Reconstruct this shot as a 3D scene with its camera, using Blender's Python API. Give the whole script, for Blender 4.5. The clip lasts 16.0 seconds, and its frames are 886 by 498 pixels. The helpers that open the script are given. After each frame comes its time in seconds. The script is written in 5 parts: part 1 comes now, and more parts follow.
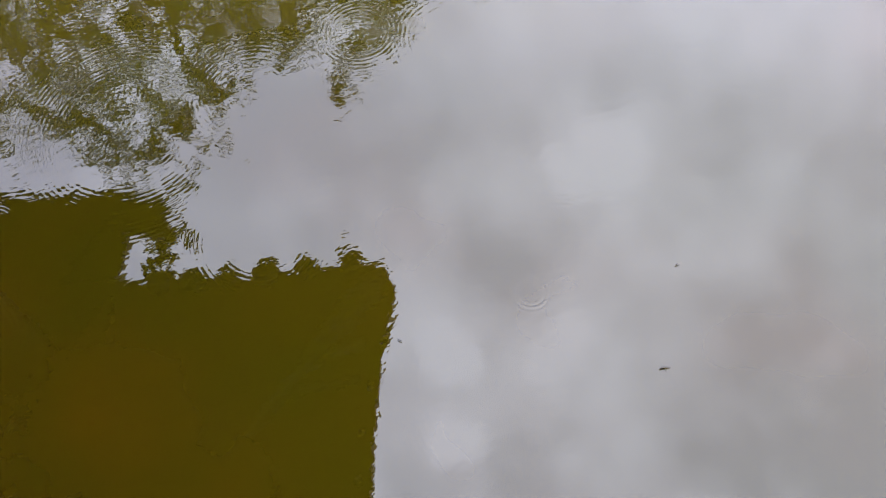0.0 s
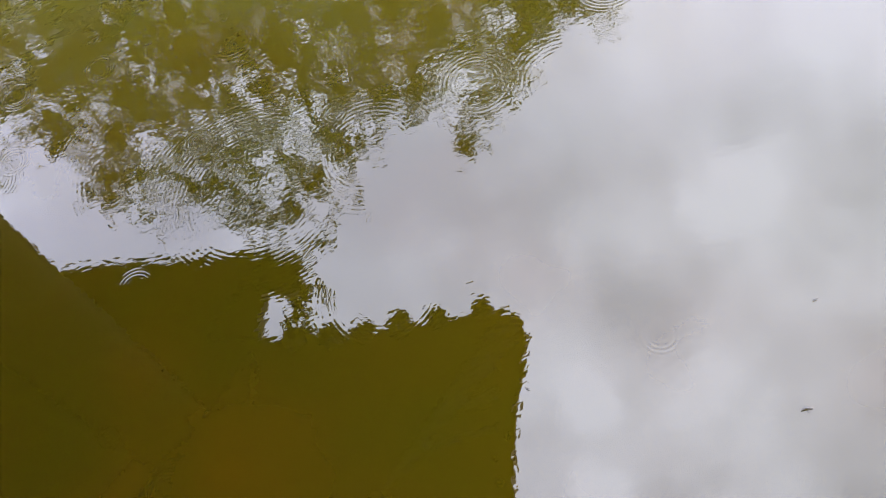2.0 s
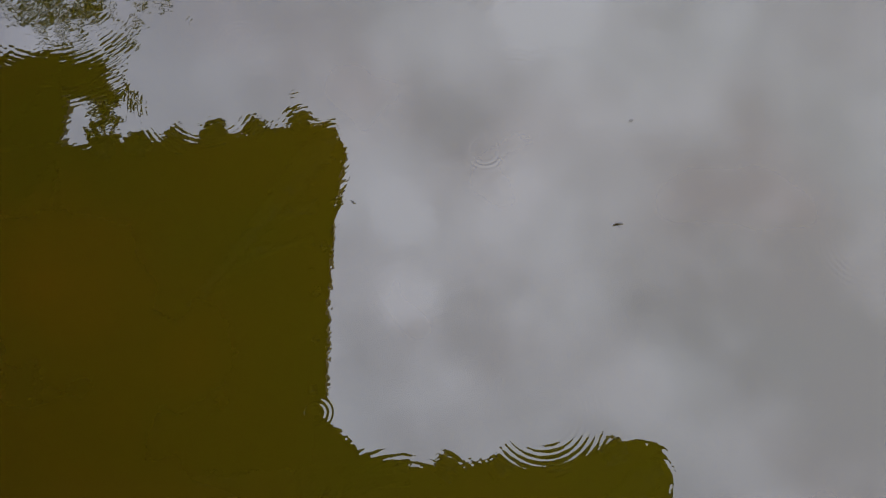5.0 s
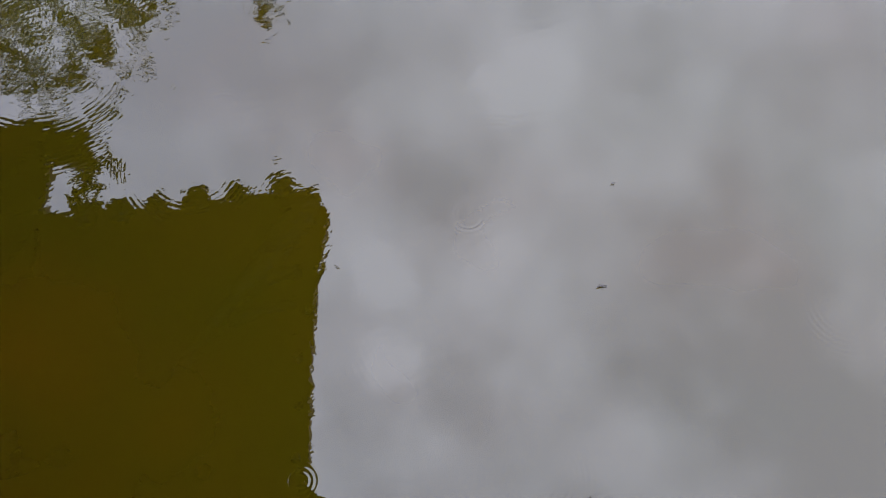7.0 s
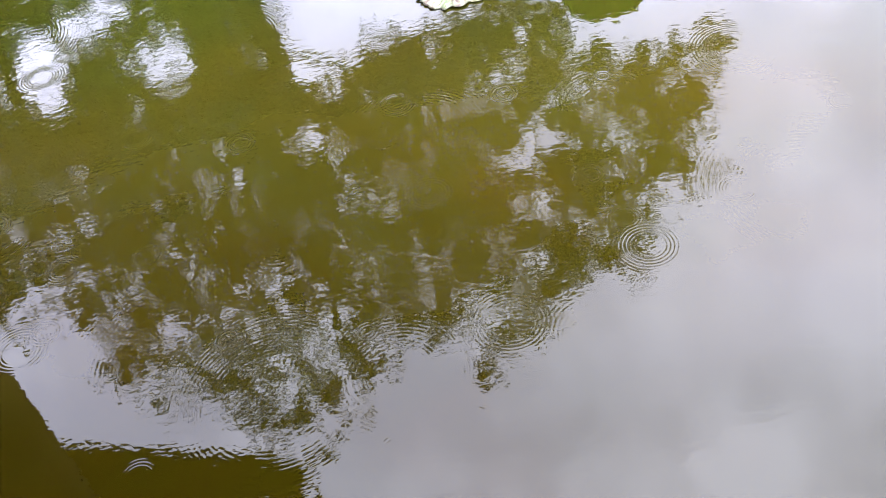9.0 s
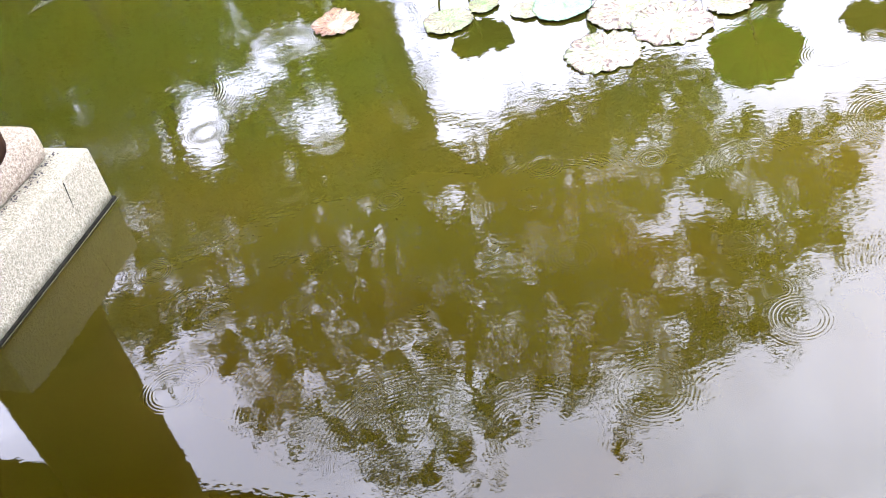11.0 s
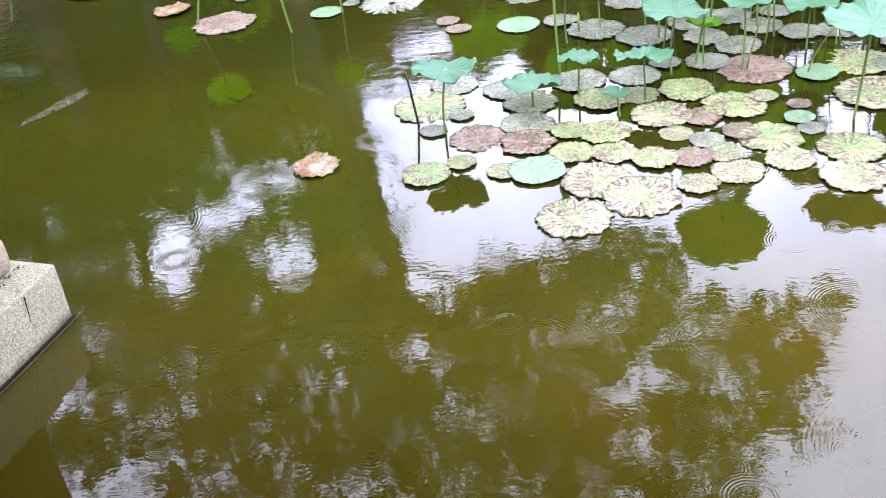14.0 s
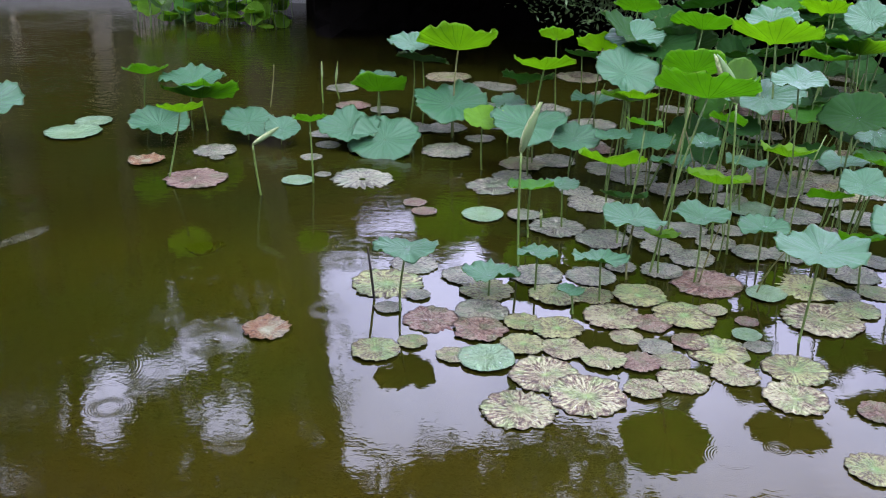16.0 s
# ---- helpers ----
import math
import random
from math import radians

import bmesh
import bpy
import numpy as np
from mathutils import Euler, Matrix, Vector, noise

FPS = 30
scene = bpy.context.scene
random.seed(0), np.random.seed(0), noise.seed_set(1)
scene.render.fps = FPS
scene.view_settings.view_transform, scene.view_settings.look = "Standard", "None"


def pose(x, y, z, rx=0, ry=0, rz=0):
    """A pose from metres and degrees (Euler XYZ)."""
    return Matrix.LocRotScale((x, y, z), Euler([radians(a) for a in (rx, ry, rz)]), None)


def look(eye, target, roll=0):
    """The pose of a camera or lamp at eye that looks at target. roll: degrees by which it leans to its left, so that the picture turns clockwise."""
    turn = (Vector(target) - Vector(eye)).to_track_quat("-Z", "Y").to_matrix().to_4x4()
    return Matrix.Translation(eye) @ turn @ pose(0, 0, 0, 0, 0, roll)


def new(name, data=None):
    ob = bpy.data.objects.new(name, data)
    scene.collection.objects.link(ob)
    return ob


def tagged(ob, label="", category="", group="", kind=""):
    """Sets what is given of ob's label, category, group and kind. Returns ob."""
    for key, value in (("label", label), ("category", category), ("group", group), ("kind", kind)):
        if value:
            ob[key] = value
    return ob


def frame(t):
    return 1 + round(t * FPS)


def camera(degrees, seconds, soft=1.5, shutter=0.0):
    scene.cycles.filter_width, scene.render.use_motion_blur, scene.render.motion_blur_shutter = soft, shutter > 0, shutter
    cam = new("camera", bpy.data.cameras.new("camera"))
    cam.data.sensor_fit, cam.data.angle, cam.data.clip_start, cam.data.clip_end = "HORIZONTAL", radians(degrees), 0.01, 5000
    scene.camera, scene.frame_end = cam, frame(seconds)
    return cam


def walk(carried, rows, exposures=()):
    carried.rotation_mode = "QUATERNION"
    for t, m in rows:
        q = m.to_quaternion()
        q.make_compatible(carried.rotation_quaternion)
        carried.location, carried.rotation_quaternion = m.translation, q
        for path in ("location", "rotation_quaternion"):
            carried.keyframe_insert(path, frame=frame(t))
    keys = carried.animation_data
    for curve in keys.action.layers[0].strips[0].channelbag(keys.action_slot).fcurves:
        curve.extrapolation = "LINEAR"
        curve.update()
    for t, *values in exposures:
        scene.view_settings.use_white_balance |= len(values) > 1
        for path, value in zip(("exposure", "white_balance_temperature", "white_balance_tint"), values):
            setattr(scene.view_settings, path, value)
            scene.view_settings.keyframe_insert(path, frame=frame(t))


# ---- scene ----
# The camera is held still above the water and turns: first steeply down on the roof's mirror image, at last up to the lotus.
cam = camera(47.0, 16.0, soft=1.05)


def held(x, y, z, yaw, pitch, roll):
    """Camera pose from heading, tilt above the horizon and roll, in degrees."""
    return pose(x, y, z, 0, 0, yaw) @ pose(0, 0, 0, 90 + pitch) @ pose(0, 0, 0, 0, 0, roll)


walk(cam, [
    (0, held(0.002, -0.001, 1.998, -10.55, -62.36, -8.02)),
    (0.5, held(0.006, -0.006, 2.001, -8.04, -62.26, -13.49)),
    (1, held(0.016, -0.016, 2.004, -2.54, -60.14, -18.18)),
    (1.5, held(0.033, -0.011, 2.001, 2.48, -57.64, -24.53)),
    (2, held(0.024, -0.005, 1.987, 2.57, -57.77, -22.02)),
    (2.5, held(-0.010, -0.008, 1.994, 2.72, -60.45, -19.92)),
    (3, held(0.001, 0.003, 1.997, 4.07, -61.10, -21.33)),
    (3.5, held(-0.003, 0.005, 1.993, 1.73, -66.47, -19.13)),
    (4, held(-0.005, 0.005, 1.992, -8.86, -67.81, -9.92)),
    (4.5, held(-0.002, 0.007, 1.989, -13.60, -68.34, -6.58)),
    (4.7, held(-0.001, 0.010, 1.985, -14.41, -70.65, -5.55)),
    (7, held(-0.004, 0.013, 1.984, -18.52, -67.08, -2.22)),
    (7.5, held(-0.004, 0.012, 1.994, -7.91, -63.77, -10.18)),
    (8, held(0.001, 0.015, 2.012, -4.91, -56.28, -13.12)),
    (8.4, held(0.009, 0.008, 2.006, -2.50, -52.50, -13.56)),
    (9, held(0.006, 0.010, 1.998, -1.43, -45.30, -10.53)),
    (9.5, held(-0.011, -0.000, 2.009, 4.33, -41.88, -12.41)),
    (10, held(-0.010, -0.006, 2.000, 6.59, -40.38, -12.87)),
    (10.2, held(-0.008, -0.004, 2.001, 7.23, -40.28, -13.42)),
    (12.5, held(-0.023, 0.004, 2.001, 7.54, -40.29, -15.24)),
    (13, held(-0.007, 0.007, 2.000, 7.39, -39.13, -13.94)),
    (13.5, held(0.003, 0.002, 2.008, 5.82, -35.99, -10.71)),
    (14, held(-0.000, -0.010, 2.003, 3.59, -32.23, -6.73)),
    (14.5, held(-0.004, -0.009, 2.011, 2.62, -28.02, -3.12)),
    (15, held(-0.008, -0.009, 2.014, 2.51, -24.01, -1.43)),
    (15.5, held(0.001, -0.005, 2.005, 2.38, -22.48, 0.18)),
    (16, held(0.000, -0.012, 2.005, 0.00, -22.31, 1.47)),
], exposures=[
    (0.0, 3.9, 6500, 12), (1.5, 4.1, 6500, 12), (3.2, 4.4, 6500, 12), (3.6, 4.3, 6500, 12), (4.7, 3.45, 6450, 11), (7.0, 3.5, 6450, 11), (7.5, 3.85, 6500, 12), (8.0, 3.9, 6500, 12),
    (8.5, 3.62, 6500, 13), (9.0, 3.9, 6500, 14), (10.0, 4.25, 6500, 14), (12.5, 4.3, 6500, 14), (13.5, 4.15, 6500, 13), (14.5, 3.2, 6450, 15), (15.2, 2.75, 6400, 17), (16.0, 2.68, 6350, 18),
])

# ---- light: a bright overcast sky ----
world = bpy.data.worlds.new("overcast_sky")
scene.world = world
world.use_nodes = True
wn, wl = world.node_tree.nodes, world.node_tree.links
wn.clear()
sky = wn.new("ShaderNodeTexSky")
sky.sky_type, sky.sun_disc = "NISHITA", False
sky.sun_elevation, sky.sun_rotation = radians(58), radians(160)
coord = wn.new("ShaderNodeTexCoord")
cloud = wn.new("ShaderNodeTexNoise")
cloud.inputs["Scale"].default_value, cloud.inputs["Detail"].default_value, cloud.inputs["Roughness"].default_value = 4.6, 7.0, 0.56
cloud.inputs["Distortion"].default_value = 0.0
ragged_edge = wn.new("ShaderNodeTexNoise")
ragged_edge.inputs["Scale"].default_value, ragged_edge.inputs["Detail"].default_value = 17.0, 7.0


def sky_math(op, p, q):
    nd = wn.new("ShaderNodeMath")
    nd.operation = op
    for k, v in enumerate((p, q)):
        if isinstance(v, (int, float)):
            nd.inputs[k].default_value = v
        else:
            wl.new(v, nd.inputs[k])
    return nd.outputs[0]


def cloud_mass(toward, width, gain):
    """A bright cloud head (gain above 0) or a thick grey one, with a ragged soft edge, in a direction of the sky."""
    nd = wn.new("ShaderNodeVectorMath")
    nd.operation = "DISTANCE"
    nd.inputs[1].default_value = toward
    wl.new(coord.outputs["Generated"], nd.inputs[0])
    d = sky_math("ADD", nd.outputs["Value"], sky_math("MULTIPLY", sky_math("SUBTRACT", ragged_edge.outputs["Fac"], 0.5), width * 2.2))
    q = sky_math("DIVIDE", d, width)
    bell = sky_math("EXPONENT", sky_math("MULTIPLY", sky_math("POWER", sky_math("MAXIMUM", q, 0.0), 2.6), -1.0), 0.0)
    return sky_math("MULTIPLY", bell, gain * 1.45)


wl.new(coord.outputs["Generated"], ragged_edge.inputs["Vector"])
heap = sky_math("MULTIPLY_ADD", cloud.outputs["Fac"], 1.0)
wn[-1].inputs[2].default_value = -0.005
for toward, width, gain in (
        ((0.26, 0.485, 0.835), 0.050, 0.15), ((0.187, 0.468, 0.864), 0.045, 0.10), ((0.056, 0.368, 0.928), 0.026, 0.28), ((0.040, 0.291, 0.956), 0.026, 0.16),
        ((0.185, 0.335, 0.924), 0.050, 0.10), ((0.365, 0.365, 0.857), 0.080, 0.09), ((0.226, 0.126, 0.966), 0.050, 0.08), ((-0.05, 0.52, 0.852), 0.070, 0.05),
        ((0.127, 0.404, 0.906), 0.050, -0.11), ((-0.02, 0.586, 0.81), 0.090, -0.05), ((0.38, 0.06, 0.923), 0.110, -0.10), ((0.10, 0.235, 0.967), 0.055, -0.09),
        ((0.265, 0.18, 0.947), 0.050, -0.07), ((0.43, 0.22, 0.876), 0.060, -0.06), ((0.09, 0.56, 0.823), 0.060, -0.05), ((-0.347, 0.625, 0.699), 0.17, -0.13)):
    heap = sky_math("ADD", heap, cloud_mass(toward, width, gain))
ramp = wn.new("ShaderNodeValToRGB")
ramp.color_ramp.elements[0].position, ramp.color_ramp.elements[0].color = 0.35, (0.705, 0.735, 0.93, 1)
ramp.color_ramp.elements[1].position, ramp.color_ramp.elements[1].color = 0.67, (1.22, 1.265, 1.52, 1)
thin = wn.new("ShaderNodeMixRGB")
thin.inputs["Fac"].default_value = 0.9
blue = wn.new("ShaderNodeVectorMath")
blue.operation = "SCALE"
blue.inputs["Scale"].default_value = 0.09
back = wn.new("ShaderNodeBackground")
back.inputs["Strength"].default_value = 1.0
wout = wn.new("ShaderNodeOutputWorld")
wl.new(coord.outputs["Generated"], cloud.inputs["Vector"])
wl.new(heap, ramp.inputs["Fac"])
wl.new(sky.outputs["Color"], blue.inputs[0])
wl.new(blue.outputs["Vector"], thin.inputs["Color1"])
wl.new(ramp.outputs["Color"], thin.inputs["Color2"])
# overcast, slightly bluer low down
split = wn.new("ShaderNodeSeparateXYZ")
wl.new(coord.outputs["Generated"], split.inputs["Vector"])
tone = wn.new("ShaderNodeValToRGB")
tone.color_ramp.elements[0].position, tone.color_ramp.elements[0].color = 0.25, (1.0, 0.99, 1.19, 1)
tone.color_ramp.elements[1].position, tone.color_ramp.elements[1].color = 0.85, (1.135, 1.155, 1.16, 1)
wl.new(split.outputs["Z"], tone.inputs["Fac"])
level = wn.new("ShaderNodeVectorMath")
level.operation = "MULTIPLY"
wl.new(thin.outputs["Color"], level.inputs[0])
wl.new(tone.outputs["Color"], level.inputs[1])
wl.new(level.outputs["Vector"], back.inputs["Color"])
wl.new(back.outputs["Background"], wout.inputs["Surface"])

sun_data = bpy.data.lights.new("sun", "SUN")
sun_data.energy, sun_data.angle, sun_data.color = 0.3, radians(14), (1.0, 0.96, 0.9)
sun = new("sun", sun_data)
sun.matrix_world = look((6, -14, 24), (0, 0, 0))


# ---- materials ----
class Mat:
    """A node material with a Principled shader and a few shorthands."""

    def __init__(self, name, rough=0.6, spec=0.5):
        self.m = bpy.data.materials.new(name)
        self.m.use_nodes = True
        self.n, self.l = self.m.node_tree.nodes, self.m.node_tree.links
        self.p = self.n["Principled BSDF"]
        self.p.inputs["Roughness"].default_value = rough
        self.p.inputs["Specular IOR Level"].default_value = spec

    def node(self, kind, **values):
        nd = self.n.new("ShaderNode" + kind)
        for key, v in values.items():
            nd.inputs[key.replace("_", " ")].default_value = v
        return nd

    def math(self, op, a, b=None):
        nd = self.n.new("ShaderNodeMath")
        nd.operation = op
        for k, v in enumerate((a, b)):
            if v is None:
                continue
            if isinstance(v, (int, float)):
                nd.inputs[k].default_value = v
            else:
                self.l.new(v, nd.inputs[k])
        return nd.outputs[0]

    def coords(self, which="Object", scale=(1, 1, 1)):
        mp = self.node("Mapping", Scale=scale)
        self.l.new(self.n.new("ShaderNodeTexCoord").outputs[which], mp.inputs["Vector"])
        return mp.outputs["Vector"]

    def noise(self, vec, scale, detail=4, rough=0.55):
        nd = self.node("TexNoise", Scale=scale, Detail=detail, Roughness=rough)
        self.l.new(vec, nd.inputs["Vector"])
        return nd.outputs["Fac"]

    def ramp(self, fac, *stops):
        nd = self.n.new("ShaderNodeValToRGB")
        el = nd.color_ramp.elements
        while len(el) < len(stops):
            el.new(0.5)
        for e, (pos, col) in zip(el, stops):
            e.position, e.color = pos, (*col, 1)
        self.l.new(fac, nd.inputs["Fac"])
        return nd.outputs["Color"]

    def mix(self, fac, a, b, kind="MIX"):
        nd = self.n.new("ShaderNodeMixRGB")
        nd.blend_type = kind
        for k, v in zip(("Fac", "Color1", "Color2"), (fac, a, b)):
            if isinstance(v, (int, float)):
                nd.inputs[k].default_value = v
            elif isinstance(v, tuple):
                nd.inputs[k].default_value = (*v, 1)
            else:
                self.l.new(v, nd.inputs[k])
        return nd.outputs["Color"]

    def bump(self, height, distance, strength=1.0):
        nd = self.node("Bump", Strength=strength, Distance=distance)
        self.l.new(height, nd.inputs["Height"])
        self.l.new(nd.outputs["Normal"], self.p.inputs["Normal"])
        return nd.outputs["Normal"]

    def color(self, out):
        self.l.new(out, self.p.inputs["Base Color"])

    def random(self):
        return self.n.new("ShaderNodeObjectInfo").outputs["Random"]

    def polar(self):
        """Radius and a seamless direction vector from the unit UV of a leaf."""
        uv = self.n.new("ShaderNodeTexCoord").outputs["UV"]
        ln = self.n.new("ShaderNodeVectorMath")
        ln.operation = "LENGTH"
        self.l.new(uv, ln.inputs[0])
        nm = self.n.new("ShaderNodeVectorMath")
        nm.operation = "NORMALIZE"
        self.l.new(uv, nm.inputs[0])
        return uv, ln.outputs["Value"], nm.outputs["Vector"]

    def glow_through(self, out, share):
        """Adds light that shines through a thin leaf."""
        tr = self.n.new("ShaderNodeBsdfTranslucent")
        if isinstance(out, tuple):
            tr.inputs["Color"].default_value = (*out, 1)
        else:
            self.l.new(out, tr.inputs["Color"])
        mx = self.n.new("ShaderNodeMixShader")
        mx.inputs["Fac"].default_value = share
        self.l.new(self.p.outputs["BSDF"], mx.inputs[1])
        self.l.new(tr.outputs["BSDF"], mx.inputs[2])
        self.l.new(mx.outputs["Shader"], self.n["Material Output"].inputs["Surface"])


def water_material():
    a = Mat("pond_water", 0.0, 0.5)
    a.p.inputs["IOR"].default_value = 1.33
    v = a.coords("Object")
    silt = a.noise(v, 1.3, 3)
    cloudy = a.noise(v, 3.4, 2)
    # near is browner than mid, and darker: roof shade put into the colour
    near = a.ramp(silt, (0.38, (0.0107, 0.0084, 0.0002)), (0.52, (0.0120, 0.0084, 0.0002)), (0.72, (0.0158, 0.0088, 0.0002)))
    mid = a.ramp(silt, (0.36, (0.0232, 0.0206, 0.0021)), (0.66, (0.0288, 0.0216, 0.0020)))
    # greener with algae out among the lotus
    far = a.ramp(silt, (0.36, (0.0098, 0.0116, 0.0015)), (0.66, (0.0130, 0.0118, 0.0013)))
    algae = a.ramp(silt, (0.36, (0.0178, 0.0205, 0.0016)), (0.66, (0.0215, 0.0208, 0.0015)))
    sp = a.n.new("ShaderNodeSeparateXYZ")
    a.l.new(v, sp.inputs["Vector"])
    out = a.math("MULTIPLY", a.math("ADD", sp.outputs["Y"], a.math("MULTIPLY", cloudy, 0.8)), 0.1)
    # drowned clumps of brown leaves stain the water beside the pavilion
    for place, size, share in (((-0.62, 0.91), 0.17, 0.6), ((-0.88, 0.93), 0.13, 0.45), ((-0.79, 1.19), 0.15, 0.35), ((-0.37, 0.65), 0.16, 0.25)):
        away = a.n.new("ShaderNodeVectorMath")
        away.operation = "DISTANCE"
        away.inputs[1].default_value = (*place, 0)
        a.l.new(v, away.inputs[0])
        clump = a.math("ADD", away.outputs["Value"], a.math("MULTIPLY", a.math("SUBTRACT", a.noise(v, 7, 4), 0.5), size * 1.1))
        near = a.mix(a.ramp(clump, (0.0, (share * 0.85, share * 0.85, share * 0.85)), (size * 0.6, (share * 0.42, share * 0.42, share * 0.42)), (size * 1.5, (0, 0, 0))), near, (0.0225, 0.0102, 0.0003))
    base = a.mix(a.ramp(out, (0.19, (0, 0, 0)), (0.31, (1, 1, 1))), near, mid)
    # most of it drifts on the open side, away from the pads
    side = a.math("ADD", sp.outputs["X"], a.math("MULTIPLY", cloudy, 0.8))
    algae_here = a.mix(a.ramp(out, (0.49, (0, 0, 0)), (0.58, (1, 1, 1))), algae, far)
    far = a.mix(a.ramp(a.math("MULTIPLY_ADD", side, 0.4), (0.38, (1, 1, 1)), (0.68, (0, 0, 0))), far, algae_here)
    base = a.mix(a.ramp(out, (0.28, (0, 0, 0)), (0.40, (1, 1, 1))), base, far)
    a.color(a.mix(a.math("MULTIPLY", cloudy, 0.2), base, (0.0078, 0.0070, 0.0004)))
    # gentle wavelets all over, in gusts
    gust = a.ramp(a.noise(v, 0.8, 2), (0.35, (0.3, 0.3, 0.3)), (0.7, (1, 1, 1)))
    wave = a.noise(a.coords("Object", (1.0, 1.5, 1.0)), 34, 2, 0.4)
    swell = a.noise(v, 9, 1, 0.4)
    fret = a.math("MULTIPLY", a.math("MULTIPLY", a.noise(a.coords("Object", (0.7, 1.3, 1.0)), 80, 1, 0.4), gust), 0.000032)
    # a breeze roughens the open water farther out
    breeze = a.ramp(a.math("ADD", out, a.math("MULTIPLY", silt, 0.1)), (0.55, (0.04, 0.04, 0.04)), (0.85, (1, 1, 1)))
    breeze = a.math("MULTIPLY", a.math("MULTIPLY", a.noise(a.coords("Object", (0.8, 1.5, 1.0)), 11, 4, 0.6), gust), a.math("MULTIPLY", breeze, 0.0070))
    total = a.math("ADD", a.math("MULTIPLY", a.math("MULTIPLY", wave, gust), 0.00022), a.math("ADD", fret, a.math("MULTIPLY", swell, 0.00026)))
    # stiller close under the eaves
    calm = a.math("ADD", a.ramp(out, (0.10, (0.5, 0.5, 0.5)), (0.24, (1, 1, 1))), a.ramp(out, (0.22, (0, 0, 0)), (0.34, (0.45, 0.45, 0.45))))
    # rings where drops have fallen: small fresh ones and wide fading trains of crests
    for scale, least, spread, band, crest, amp, share in (
            (2.3, 0.012, 0.06, 0.016, 600.0, 0.000052, 0.55), (3.7, 0.008, 0.04, 0.012, 680.0, 0.000042, 0.40), (1.4, 0.030, 0.10, 0.032, 560.0, 0.000040, 0.55),
            (1.1, 0.060, 0.26, 0.075, 470.0, 0.000016, 0.70), (1.7, 0.040, 0.20, 0.060, 520.0, 0.000013, 0.70)):
        spot = a.node("Mapping", Location=(scale * 3.7, scale * 1.9, 0))
        a.l.new(a.n.new("ShaderNodeTexCoord").outputs["Object"], spot.inputs["Vector"])
        vor = a.node("TexVoronoi", Scale=scale, Randomness=1.0)
        rim = a.node("TexVoronoi", Scale=scale, Randomness=1.0)
        rim.feature = "DISTANCE_TO_EDGE"
        for nd in (vor, rim):
            nd.voronoi_dimensions = "2D"
            a.l.new(spot.outputs["Vector"], nd.inputs["Vector"])
        sep = a.n.new("ShaderNodeSeparateColor")
        a.l.new(vor.outputs["Color"], sep.inputs["Color"])
        metres = a.math("DIVIDE", vor.outputs["Distance"], scale)
        radius = a.math("MULTIPLY_ADD", sep.outputs["Red"], spread)
        a.n[-1].inputs[2].default_value = least
        off = a.math("SUBTRACT", metres, radius)
        width = a.math("MULTIPLY_ADD", sep.outputs["Red"], band)
        a.n[-1].inputs[2].default_value = band * 0.5
        q = a.math("DIVIDE", off, width)
        bell = a.math("EXPONENT", a.math("MULTIPLY", a.math("MULTIPLY", q, q), -1.0))
        fade = a.math("MULTIPLY", a.math("LESS_THAN", sep.outputs["Green"], share), a.math("ADD", sep.outputs["Blue"], 0.25))
        fade = a.math("MULTIPLY", fade, a.ramp(rim.outputs["Distance"], (0.0, (0, 0, 0)), (0.10, (1, 1, 1))))
        ring = a.math("MULTIPLY", a.math("MULTIPLY", a.math("SINE", a.math("MULTIPLY", off, crest)), bell), fade)
        total = a.math("ADD", total, a.math("MULTIPLY", ring, amp))
    total = a.math("ADD", a.math("MULTIPLY", total, calm), breeze)
    a.bump(total, 1.0)
    return a.m


